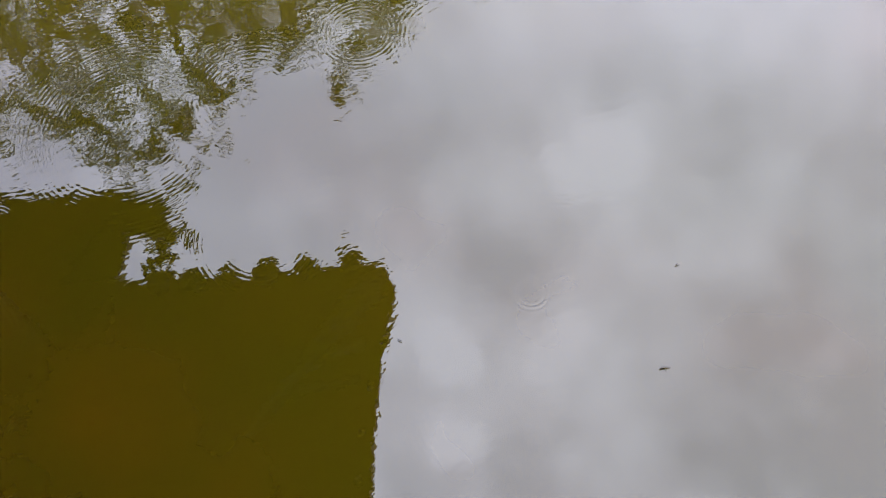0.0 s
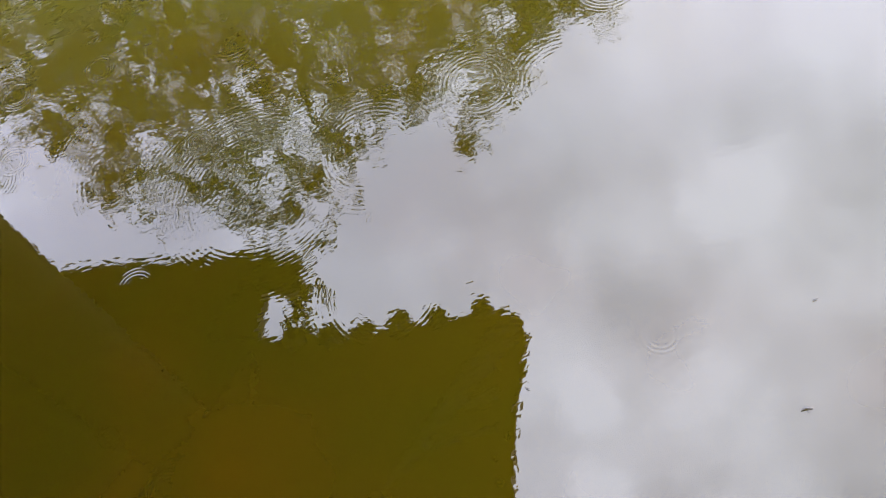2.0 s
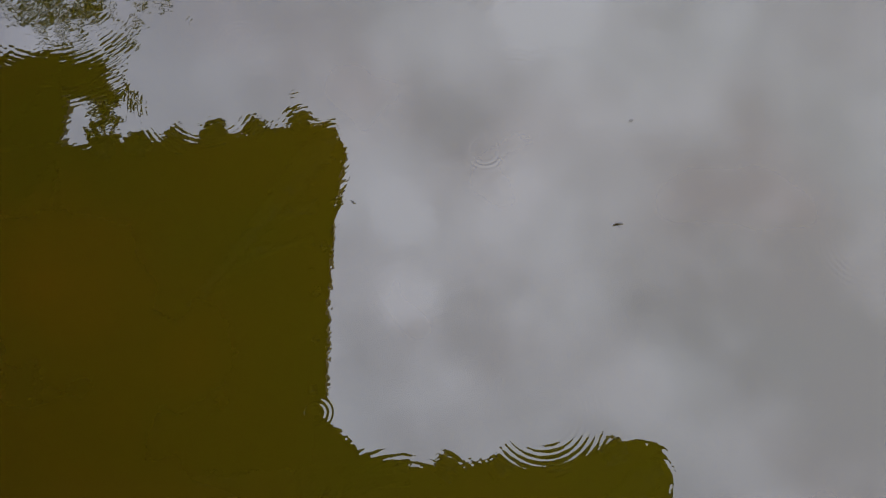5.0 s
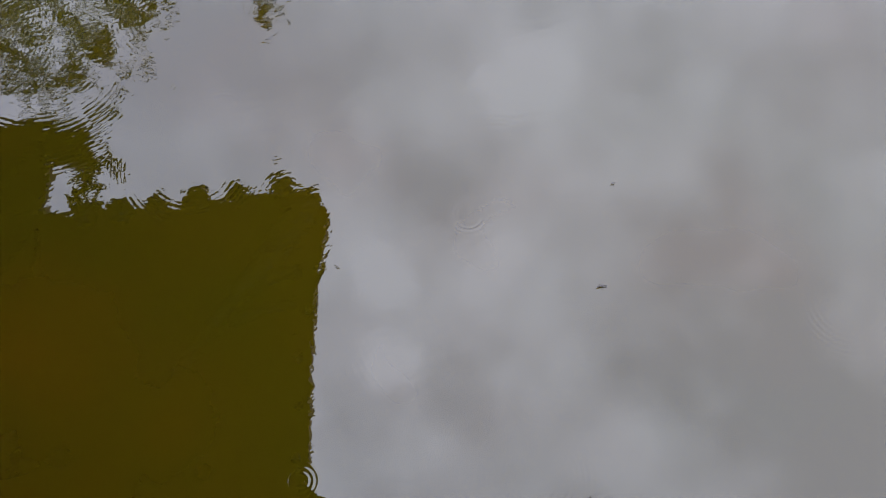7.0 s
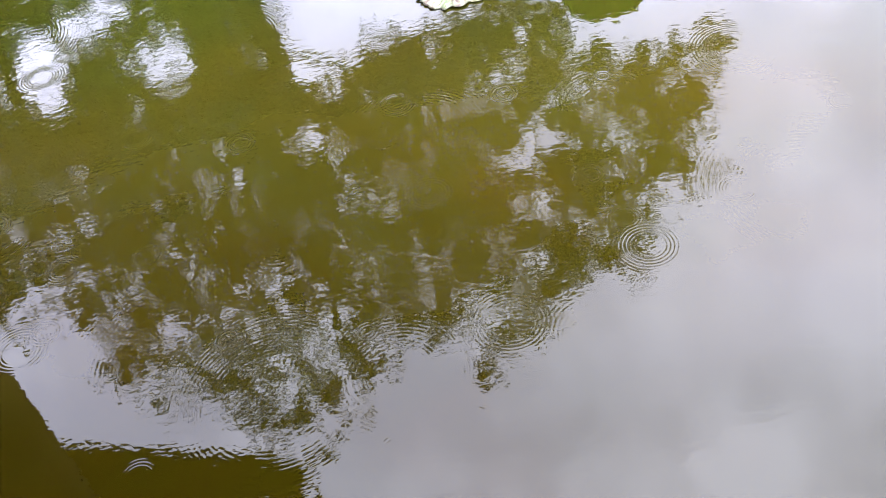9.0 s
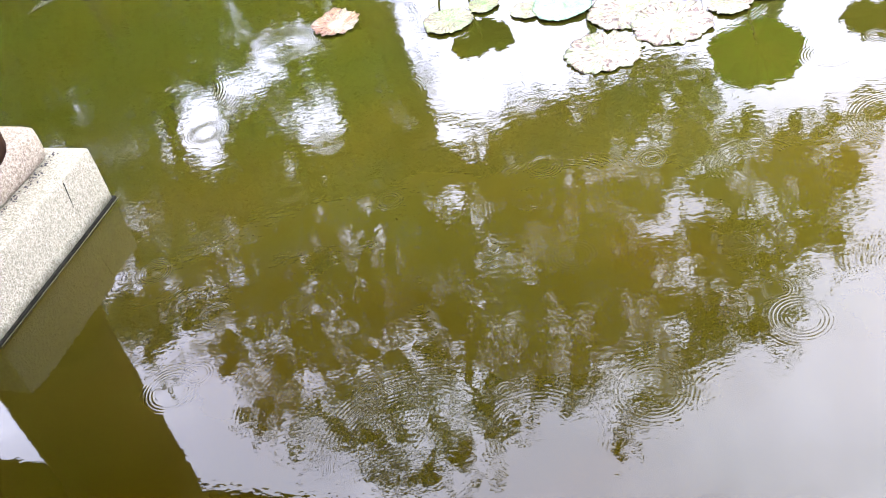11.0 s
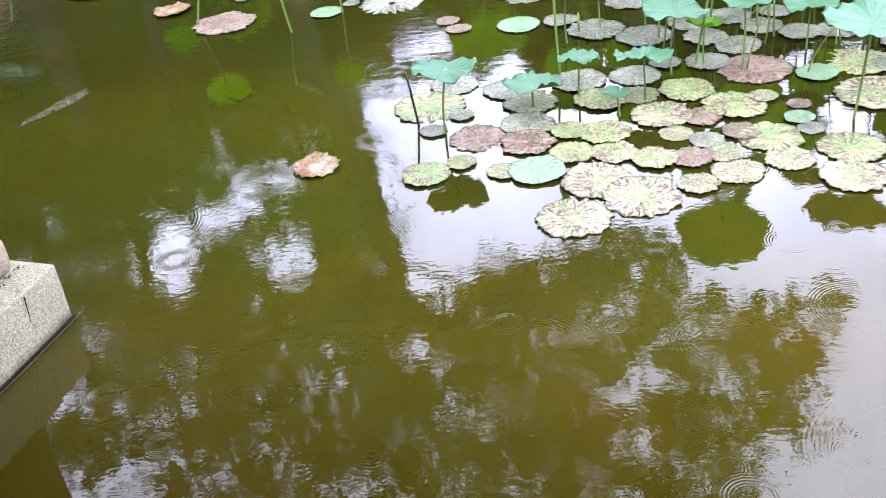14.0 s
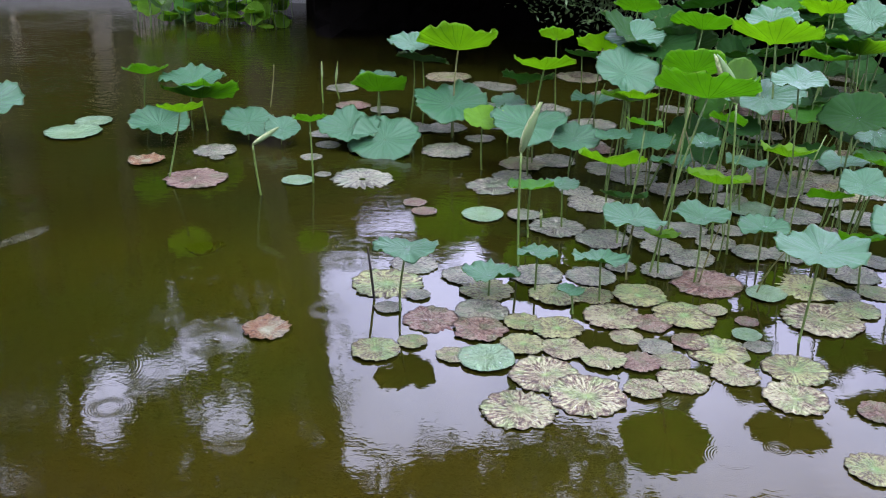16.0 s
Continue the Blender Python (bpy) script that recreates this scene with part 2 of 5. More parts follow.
def leaf_top(name, tones, through_colour, share, rough=0.5, vein_share=0.3, spec=0.12):
    """A lotus leaf's skin: blotched between forking radial veins, each leaf of its own tone, thin enough for light to shine through."""
    a = Mat(name, rough, spec)
    uv, r, d = a.polar()
    rnd = a.random()
    mv = a.n.new("ShaderNodeVectorMath")
    mv.operation = "ADD"
    a.l.new(uv, mv.inputs[0])
    a.l.new(a.math("MULTIPLY", rnd, 31.0), mv.inputs[1])
    own = mv.outputs["Vector"]
    sc = a.n.new("ShaderNodeVectorMath")
    sc.operation = "SCALE"
    sc.inputs["Scale"].default_value = 3.0
    a.l.new(d, sc.inputs[0])
    streak = a.noise(sc.outputs["Vector"], 4.5, 3)
    blotch = a.noise(own, 2.2, 4, 0.6)
    fine = a.noise(own, 17.0, 4, 0.65)
    col = a.ramp(blotch, (0.33, tones[0]), (0.66, tones[1]))
    sp = a.n.new("ShaderNodeSeparateXYZ")
    a.l.new(uv, sp.inputs["Vector"])
    warp = a.math("MULTIPLY", a.math("SUBTRACT", a.noise(own, 3.0, 2), 0.5), 0.16)
    angle = a.math("ADD", a.math("ARCTAN2", sp.outputs["Y"], sp.outputs["X"]), warp)

    def ribs(count, width):
        comb = a.math("ABSOLUTE", a.math("SINE", a.math("MULTIPLY", angle, count)))
        return a.ramp(a.math("MULTIPLY", comb, a.math("ADD", r, 0.12)), (0.0, (1, 1, 1)), (width, (0, 0, 0)))

    vein = a.math("MAXIMUM", ribs(10.0, 0.17), a.math("MULTIPLY", ribs(20.0, 0.2), a.math("MULTIPLY", a.math("GREATER_THAN", r, 0.5), 0.5)))
    col = a.mix(a.math("MULTIPLY", a.ramp(streak, (0.40, (0, 0, 0)), (0.66, (1, 1, 1))), 0.45), col, tones[2])
    col = a.mix(a.math("MULTIPLY", vein, vein_share), col, tones[2])
    col = a.mix(a.math("MULTIPLY", rnd, 0.55), col, tones[3])
    col = a.mix(a.math("MULTIPLY", a.ramp(fine, (0.42, (0, 0, 0)), (0.70, (1, 1, 1))), 0.30), col, tones[0])
    # thin browned rim here and there
    rim = a.math("MULTIPLY", a.math("GREATER_THAN", a.math("ADD", r, a.math("MULTIPLY", fine, 0.05)), 1.005), a.math("GREATER_THAN", blotch, 0.52))
    col = a.mix(a.math("MULTIPLY", rim, 0.6), col, (0.16, 0.12, 0.05))
    a.color(col)
    a.bump(a.math("ADD", a.math("MULTIPLY", vein, -0.16), a.math("ADD", blotch, a.math("MULTIPLY", fine, 0.12))), 0.012, 0.9)
    shade = tuple(c * 0.42 for c in through_colour)
    glow = a.mix(a.math("MULTIPLY", vein, 0.85 if vein_share >= 0.5 else 0.3), through_colour, shade)
    a.glow_through(a.mix(a.math("MULTIPLY", a.ramp(blotch, (0.35, (0, 0, 0)), (0.65, (1, 1, 1))), 0.4), glow, shade), share)
    return a.m


def pad_top(name, dark, brown, pale, heart, heart_size, spec=0.4):
    """A floating leaf: pale radial veins and browned patches between them, greener towards the middle, withered at the rim."""
    a = Mat(name, 0.36, spec)
    uv, r, d = a.polar()
    rnd = a.math("MULTIPLY", a.random(), 37.0)

    def vector(op, p, q):
        nd = a.n.new("ShaderNodeVectorMath")
        nd.operation = op
        a.l.new(p, nd.inputs[0])
        if isinstance(q, float):
            nd.inputs["Scale"].default_value = q
        else:
            a.l.new(q, nd.inputs[1])
        return nd.outputs["Vector"]

    cm = a.n.new("ShaderNodeCombineXYZ")
    a.l.new(a.math("MULTIPLY", r, 0.8), cm.inputs["Z"])
    ray_space = vector("ADD", vector("ADD", vector("SCALE", d, 1.6), cm.outputs["Vector"]), rnd)
    flat_space = vector("ADD", uv, rnd)
    rays = a.noise(ray_space, 6.5, 2, 0.5)
    spots = a.noise(flat_space, 8.0, 3, 0.62)
    fine = a.noise(flat_space, 30.0, 3, 0.6)
    zone = a.noise(flat_space, 1.1, 2)
    both = a.math("ADD", a.math("MULTIPLY", rays, 0.46), a.math("ADD", a.math("MULTIPLY", spots, 0.42), a.math("MULTIPLY", fine, 0.12)))
    half = tuple((p + q) / 2 for p, q in zip(brown, pale))
    decay = a.math("ADD", both, a.math("MULTIPLY", a.math("SUBTRACT", zone, 0.5), 0.22))
    col = a.ramp(decay, (0.405, dark), (0.455, brown), (0.50, half), (0.54, pale))
    # some stretches of each leaf keep their green
    green = a.mix(a.ramp(both, (0.42, (0, 0, 0)), (0.56, (1, 1, 1))), tuple(c * 0.45 for c in heart), heart)
    col = a.mix(a.ramp(a.noise(flat_space, 1.7, 2), (0.50, (0, 0, 0)), (0.62, (0.65, 0.65, 0.65))), col, green)
    inner = a.math("SUBTRACT", heart_size, a.math("ADD", r, a.math("MULTIPLY", spots, 0.4)))
    inner = a.math("MINIMUM", a.math("MULTIPLY", a.math("MAXIMUM", inner, 0.0), 4.0), 0.85)
    col = a.mix(inner, col, heart)
    rim = a.math("MULTIPLY", a.math("MAXIMUM", a.math("SUBTRACT", a.math("ADD", r, a.math("MULTIPLY", spots, 0.16)), 0.99), 0.0), 7.0)
    col = a.mix(a.math("MINIMUM", rim, 0.8), col, dark)
    # fine dark creases running out to the rim
    sp = a.n.new("ShaderNodeSeparateXYZ")
    a.l.new(uv, sp.inputs["Vector"])
    warp = a.math("MULTIPLY", a.math("SUBTRACT", spots, 0.5), 0.5)
    angle = a.math("ADD", a.math("ARCTAN2", sp.outputs["Y"], sp.outputs["X"]), warp)
    comb = a.math("ABSOLUTE", a.math("SINE", a.math("MULTIPLY", angle, 16.0)))
    crease = a.math("MULTIPLY", a.ramp(comb, (0.05, (1, 1, 1)), (0.42, (0, 0, 0))), a.math("GREATER_THAN", r, 0.12))
    col = a.mix(a.math("MULTIPLY", crease, 0.4), col, tuple(c * 0.75 for c in brown))
    a.color(col)
    a.bump(a.math("MULTIPLY", a.math("ADD", both, a.math("MULTIPLY", crease, -0.3)), a.math("MINIMUM", a.math("MULTIPLY", r, 4.0), 1.0)), 0.022, 1.0)
    return a.m


def plain_grain(name, tones, scale, rough=0.8, relief=0.004, stretch=(1, 1, 1), spec=0.4):
    a = Mat(name, rough, spec)
    v = a.coords("Object", stretch)
    big, fine = a.noise(v, scale * 0.18, 3), a.noise(v, scale, 5, 0.65)
    col = a.ramp(fine, (0.32, tones[0]), (0.55, tones[1]), (0.75, tones[2]))
    a.color(a.mix(a.math("MULTIPLY", big, 0.5), col, tones[0]))
    a.bump(fine, relief)
    return a.m


M_WATER = water_material()
M_WAXY = leaf_top("waxy_leaf", ((0.013, 0.054, 0.023), (0.036, 0.106, 0.054), (0.092, 0.182, 0.112), (0.018, 0.074, 0.027)), (0.22, 0.48, 0.1), 0.2, 0.42, 0.35, 0.24)
M_YOUNG = leaf_top("young_leaf", ((0.055, 0.15, 0.008), (0.092, 0.21, 0.012), (0.15, 0.26, 0.040), (0.05, 0.14, 0.008)), (0.54, 0.80, 0.06), 0.48)
M_GREEN = leaf_top("green_leaf", ((0.016, 0.082, 0.008), (0.032, 0.118, 0.012), (0.06, 0.16, 0.03), (0.018, 0.085, 0.01)), (0.28, 0.60, 0.05), 0.44)
# a deep green leaf, darkened further in colour for the shade between leaves
M_DEEP_SHADED = leaf_top("deep_green_shaded_leaf", ((0.007, 0.030, 0.006), (0.014, 0.052, 0.011), (0.026, 0.076, 0.018), (0.007, 0.032, 0.006)), (0.12, 0.40, 0.03), 0.34, 0.6, 0.3, 0.05)
M_PALE = leaf_top("pale_leaf", ((0.10, 0.17, 0.065), (0.14, 0.22, 0.10), (0.24, 0.29, 0.18), (0.10, 0.17, 0.07)), (0.3, 0.5, 0.08), 0.4)
M_UNDER = leaf_top("leaf_underside", ((0.030, 0.108, 0.006), (0.062, 0.170, 0.010), (0.013, 0.060, 0.004), (0.032, 0.118, 0.006)), (0.42, 0.76, 0.03), 0.44, 0.6, 0.6)
M_UNDER_MID = leaf_top("green_underside", ((0.014, 0.058, 0.007), (0.028, 0.088, 0.012), (0.010, 0.040, 0.006), (0.014, 0.062, 0.007)), (0.20, 0.44, 0.04), 0.26, 0.6, 0.5)
M_UNDER_DULL = leaf_top("dull_underside", ((0.018, 0.05, 0.012), (0.03, 0.075, 0.018), (0.05, 0.1, 0.03), (0.018, 0.05, 0.012)), (0.16, 0.36, 0.03), 0.22, 0.6)
PAD_MATS = {
    "MOTTLED": pad_top("mottled_pad", (0.034, 0.018, 0.011), (0.098, 0.062, 0.042), (0.250, 0.250, 0.145), (0.148, 0.222, 0.072), 0.42, 0.35),
    "YELLOWING": pad_top("yellowing_pad", (0.030, 0.016, 0.007), (0.080, 0.055, 0.030), (0.220, 0.240, 0.100), (0.105, 0.195, 0.055), 0.50, 0.45),
    "GREY": pad_top("grey_pad", (0.010, 0.009, 0.005), (0.050, 0.043, 0.031), (0.205, 0.208, 0.145), (0.070, 0.112, 0.050), 0.40, 0.65),
    "RUSTY": pad_top("rusty_pad", (0.026, 0.009, 0.005), (0.090, 0.038, 0.025), (0.185, 0.140, 0.108), (0.085, 0.115, 0.045), 0.34, 0.35),
    "FRESH": pad_top("fresh_pad", (0.040, 0.100, 0.040), (0.070, 0.148, 0.064), (0.120, 0.205, 0.105), (0.090, 0.165, 0.062), 0.6, 0.8),
    "BROWN": pad_top("brown_pad", (0.035, 0.013, 0.004), (0.120, 0.045, 0.012), (0.190, 0.110, 0.050), (0.27, 0.29, 0.19), 0.62, 0.3),
}
M_BUD = plain_grain("cream_bud", ((0.06, 0.12, 0.02), (0.34, 0.37, 0.17), (0.60, 0.59, 0.44)), 70, 0.6, 0.003, (1, 1, 1.3))
M_STALK = plain_grain("green_stalk", ((0.045, 0.085, 0.014), (0.085, 0.140, 0.028), (0.14, 0.19, 0.06)), 60, 0.55, 0.001)
M_STALK_DRY = plain_grain("dry_stalk", ((0.06, 0.060, 0.02), (0.13, 0.135, 0.045), (0.21, 0.20, 0.09)), 50, 0.8, 0.001)
M_STALK_DARK = plain_grain("rotten_stalk", ((0.012, 0.01, 0.008), (0.025, 0.02, 0.015), (0.04, 0.03, 0.02)), 50, 0.7, 0.001)


def dressed_granite(name, tones, wet):
    """Bush-hammered granite: pale grains, small pits, broad stains, and an irregular dark growth near the water."""
    a = Mat(name, 0.85, 0.3)
    v = a.coords("Object")
    grain, pits, stain = a.noise(v, 150, 3, 0.6), a.noise(v, 75, 2, 0.5), a.noise(v, 5, 4, 0.6)
    both = a.math("ADD", a.math("MULTIPLY", grain, 0.55), a.math("MULTIPLY", pits, 0.45))
    col = a.ramp(both, (0.38, tones[0]), (0.49, tones[1]), (0.60, tones[2]))
    col = a.mix(a.math("MULTIPLY", a.ramp(stain, (0.45, (0, 0, 0)), (0.7, (1, 1, 1))), 0.35), col, tones[3])
    if wet:
        sp = a.n.new("ShaderNodeSeparateXYZ")
        a.l.new(v, sp.inputs["Vector"])
        edge = a.math("ADD", sp.outputs["Z"], a.math("MULTIPLY", a.math("SUBTRACT", a.noise(v, 26, 4, 0.7), 0.5), 0.07))
        col = a.mix(a.ramp(edge, (0.010, (0.9, 0.9, 0.9)), (0.048, (0, 0, 0))), col, (0.030, 0.028, 0.009))
    a.color(col)
    a.bump(both, 0.012)
    return a.m


M_GRANITE = dressed_granite("granite", ((0.148, 0.132, 0.080), (0.204, 0.187, 0.121), (0.266, 0.246, 0.168), (0.168, 0.152, 0.095)), True)
M_KERB = dressed_granite("kerb_granite", ((0.11, 0.105, 0.095), (0.20, 0.195, 0.18), (0.31, 0.305, 0.285), (0.15, 0.145, 0.13)), False)
M_PINKSTONE = dressed_granite("pink_granite", ((0.13, 0.10, 0.060), (0.195, 0.160, 0.104), (0.28, 0.24, 0.165), (0.16, 0.130, 0.084)), False)
M_MOSS = plain_grain("wet_waterline", ((0.003, 0.003, 0.001), (0.007, 0.0065, 0.003), (0.018, 0.016, 0.009)), 50, 0.8, 0.004, spec=0.1)
M_SLAB = plain_grain("terrace_stone", ((0.22, 0.21, 0.19), (0.33, 0.32, 0.29), (0.42, 0.41, 0.38)), 30, 0.85, 0.003)
M_WOOD = plain_grain("dark_timber", ((0.05, 0.022, 0.012), (0.09, 0.04, 0.022), (0.14, 0.07, 0.04)), 22, 0.7, 0.002, (1, 1, 0.15), 0.15)
M_COLUMN = plain_grain("red_brown_column", ((0.016, 0.007, 0.003), (0.028, 0.013, 0.006), (0.045, 0.022, 0.011)), 22, 0.8, 0.002, (1, 1, 0.15), 0.03)
M_TILE = plain_grain("grey_roof_tile", ((0.045, 0.047, 0.05), (0.085, 0.087, 0.09), (0.14, 0.14, 0.14)), 26, 0.85, 0.004)
M_BARK = plain_grain("bark", ((0.03, 0.024, 0.018), (0.07, 0.055, 0.04), (0.12, 0.10, 0.08)), 14, 0.9, 0.02, (1, 1, 0.3))
M_TREELEAF = plain_grain("tree_leaves", ((0.022, 0.048, 0.010), (0.040, 0.080, 0.016), (0.065, 0.115, 0.03)), 6, 0.6, 0.0)
# near-black rock: the deep shade under the overhang is put into its colour
M_ROCK = plain_grain("shade_dark_bank_rock", ((0.002, 0.0018, 0.0015), (0.004, 0.0035, 0.003), (0.009, 0.008, 0.007)), 5, 0.95, 0.03, spec=0.0)
M_EARTH = plain_grain("earth_and_grass", ((0.03, 0.04, 0.012), (0.05, 0.065, 0.02), (0.08, 0.085, 0.035)), 3, 0.95, 0.03)
M_PLASTER = plain_grain("weathered_plaster", ((0.58, 0.46, 0.35), (0.74, 0.62, 0.49), (0.82, 0.72, 0.60)), 4, 0.9, 0.003)
M_BED = plain_grain("pond_bed", ((0.03, 0.025, 0.01), (0.05, 0.042, 0.018), (0.07, 0.06, 0.03)), 3, 0.95, 0.02)
M_SUNK = Mat("sunken_pale", 0.0, 0.5)
M_SUNK.p.inputs["IOR"].default_value = 1.33
M_SUNK.color(M_SUNK.ramp(M_SUNK.noise(M_SUNK.coords("Object"), 22, 3), (0.35, (0.020, 0.019, 0.004)), (0.7, (0.060, 0.062, 0.040))))
M_SUNKGREEN = Mat("sunken_green", 0.0, 0.5)
M_SUNKGREEN.p.inputs["IOR"].default_value = 1.33
M_SUNKGREEN.color(M_SUNKGREEN.ramp(M_SUNKGREEN.noise(M_SUNKGREEN.coords("Object"), 9, 3), (0.35, (0.011, 0.010, 0.0004)), (0.6, (0.017, 0.020, 0.0006))))


# ---- building tools ----
def mesh_from(name, bm, *mats, smooth=True):
    me = bpy.data.meshes.new(name)
    bm.to_mesh(me)
    bm.free()
    for m in mats:
        me.materials.append(m.m if isinstance(m, Mat) else m)
    if smooth:
        me.shade_smooth()
    return me


def part(name, bm, material, parent, label="", smooth=True):
    mats = material if isinstance(material, tuple) else (material,)
    ob = new(name, mesh_from(name, bm, *mats, smooth=smooth))
    ob.parent = parent
    return tagged(ob, label)


def box(bm, x0, x1, y0, y1, z0, z1, bevel=0.0, m=Matrix()):
    made = bmesh.ops.create_cube(bm, size=1, matrix=m @ Matrix.Translation(((x0 + x1) / 2, (y0 + y1) / 2, (z0 + z1) / 2))
                                 @ Matrix.Diagonal((x1 - x0, y1 - y0, z1 - z0, 1)))["verts"]
    if bevel:
        edges = list({e for v in made for e in v.link_edges})
        bmesh.ops.bevel(bm, geom=edges, offset=bevel, segments=3, affect="EDGES", profile=0.6)
    return bm


def tube(bm, points, radii, sides=7):
    """A tapered tube along a line of points."""
    rings = []
    for i, p in enumerate(points):
        a, b = points[max(i - 1, 0)], points[min(i + 1, len(points) - 1)]
        q = (b - a).to_track_quat("Z", "Y")
        rings.append([bm.verts.new(p + q @ Vector((math.cos(k * math.tau / sides) * radii[i], math.sin(k * math.tau / sides) * radii[i], 0)))
                      for k in range(sides)])
    for lo, hi in zip(rings, rings[1:]):
        for k in range(sides):
            bm.faces.new((lo[k], lo[(k + 1) % sides], hi[(k + 1) % sides], hi[k]))
    bm.faces.new(rings[0][::-1])
    bm.faces.new(rings[-1])
    return bm


def bent(a, b, sag, rng, steps=8):
    """Points of a slightly bowed line from a to b."""
    a, b = Vector(a), Vector(b)
    side = Vector((rng.uniform(-1, 1), rng.uniform(-1, 1), 0)) * sag * (b - a).length
    return [a.lerp(b, i / steps) + side * math.sin(math.pi * i / steps) for i in range(steps + 1)]


# ---- the pond and its banks ----
def ground():
    xs = [-400, -60, -16, -15, 15, 16, 60, 400]
    ys = [-400, -60, -9, -8, 12.9, 13.4, 60, 400]
    bm = bmesh.new()
    grid = [[bm.verts.new((x, y, -0.9 if (-15 <= x <= 15 and -8 <= y <= 12.9) else 0.35)) for y in ys] for x in xs]
    for i in range(len(xs) - 1):
        for j in range(len(ys) - 1):
            f = bm.faces.new((grid[i][j], grid[i + 1][j], grid[i + 1][j + 1], grid[i][j + 1]))
            f.material_index = 1 if (-15 <= xs[i] and xs[i + 1] <= 15 and -8 <= ys[j] and ys[j + 1] <= 12.9) else 0
    ob = new("ground", mesh_from("ground", bm, M_EARTH, M_BED, smooth=False))
    return tagged(ob, "earth and rough grass round a muddy pond bed", "ground", kind="structure")


ground()
wb = bmesh.new()
bmesh.ops.create_grid(wb, x_segments=30, y_segments=22, size=1, matrix=Matrix.Translation((0, 2.5, 0)) @ Matrix.Diagonal((15.8, 10.8, 1, 1)))
tagged(new("water", mesh_from("water", wb, M_WATER)), "murky olive pond water with rain rings, mirroring sky", "water", kind="structure")

# the pavilion is turned against the pond: EAST along its eaves, NORTH out over the water
TURN = -17.9
EAST, NORTH = Vector((0.952, -0.307, 0)), Vector((0.307, 0.952, 0))
PLAN = Matrix.Rotation(radians(TURN), 4, "Z")


def terrace():
    bm = bmesh.new()
    box(bm, -9, 9, -9, -0.35, -0.9, 0.45, 0.02, PLAN)
    ob = new("terrace", mesh_from("terrace", bm, M_SLAB, smooth=False))
    tagged(ob, "grey stone terrace at the water's edge", "terrace", kind="structure")
    slab = bmesh.new()
    box(slab, -0.49, 0.49, -0.59, 0.59, 0, 0.05, 0.008)
    me = mesh_from("paving_slab", slab, M_SLAB, smooth=False)
    for i in range(18):
        for j in range(4):
            o = new("paving_slab", me)
            o.matrix_world = PLAN @ Matrix.Translation((-8.5 + i, -0.92 - 1.2 * j, 0.45))
            o.parent = ob


terrace()

# ---- pavilion: roofs, columns, plinth ----
EAVE = 3.30
pavilion = tagged(new("pavilion"), "timber pavilion with grey tiled hip roofs on a stone base", "pavilion")


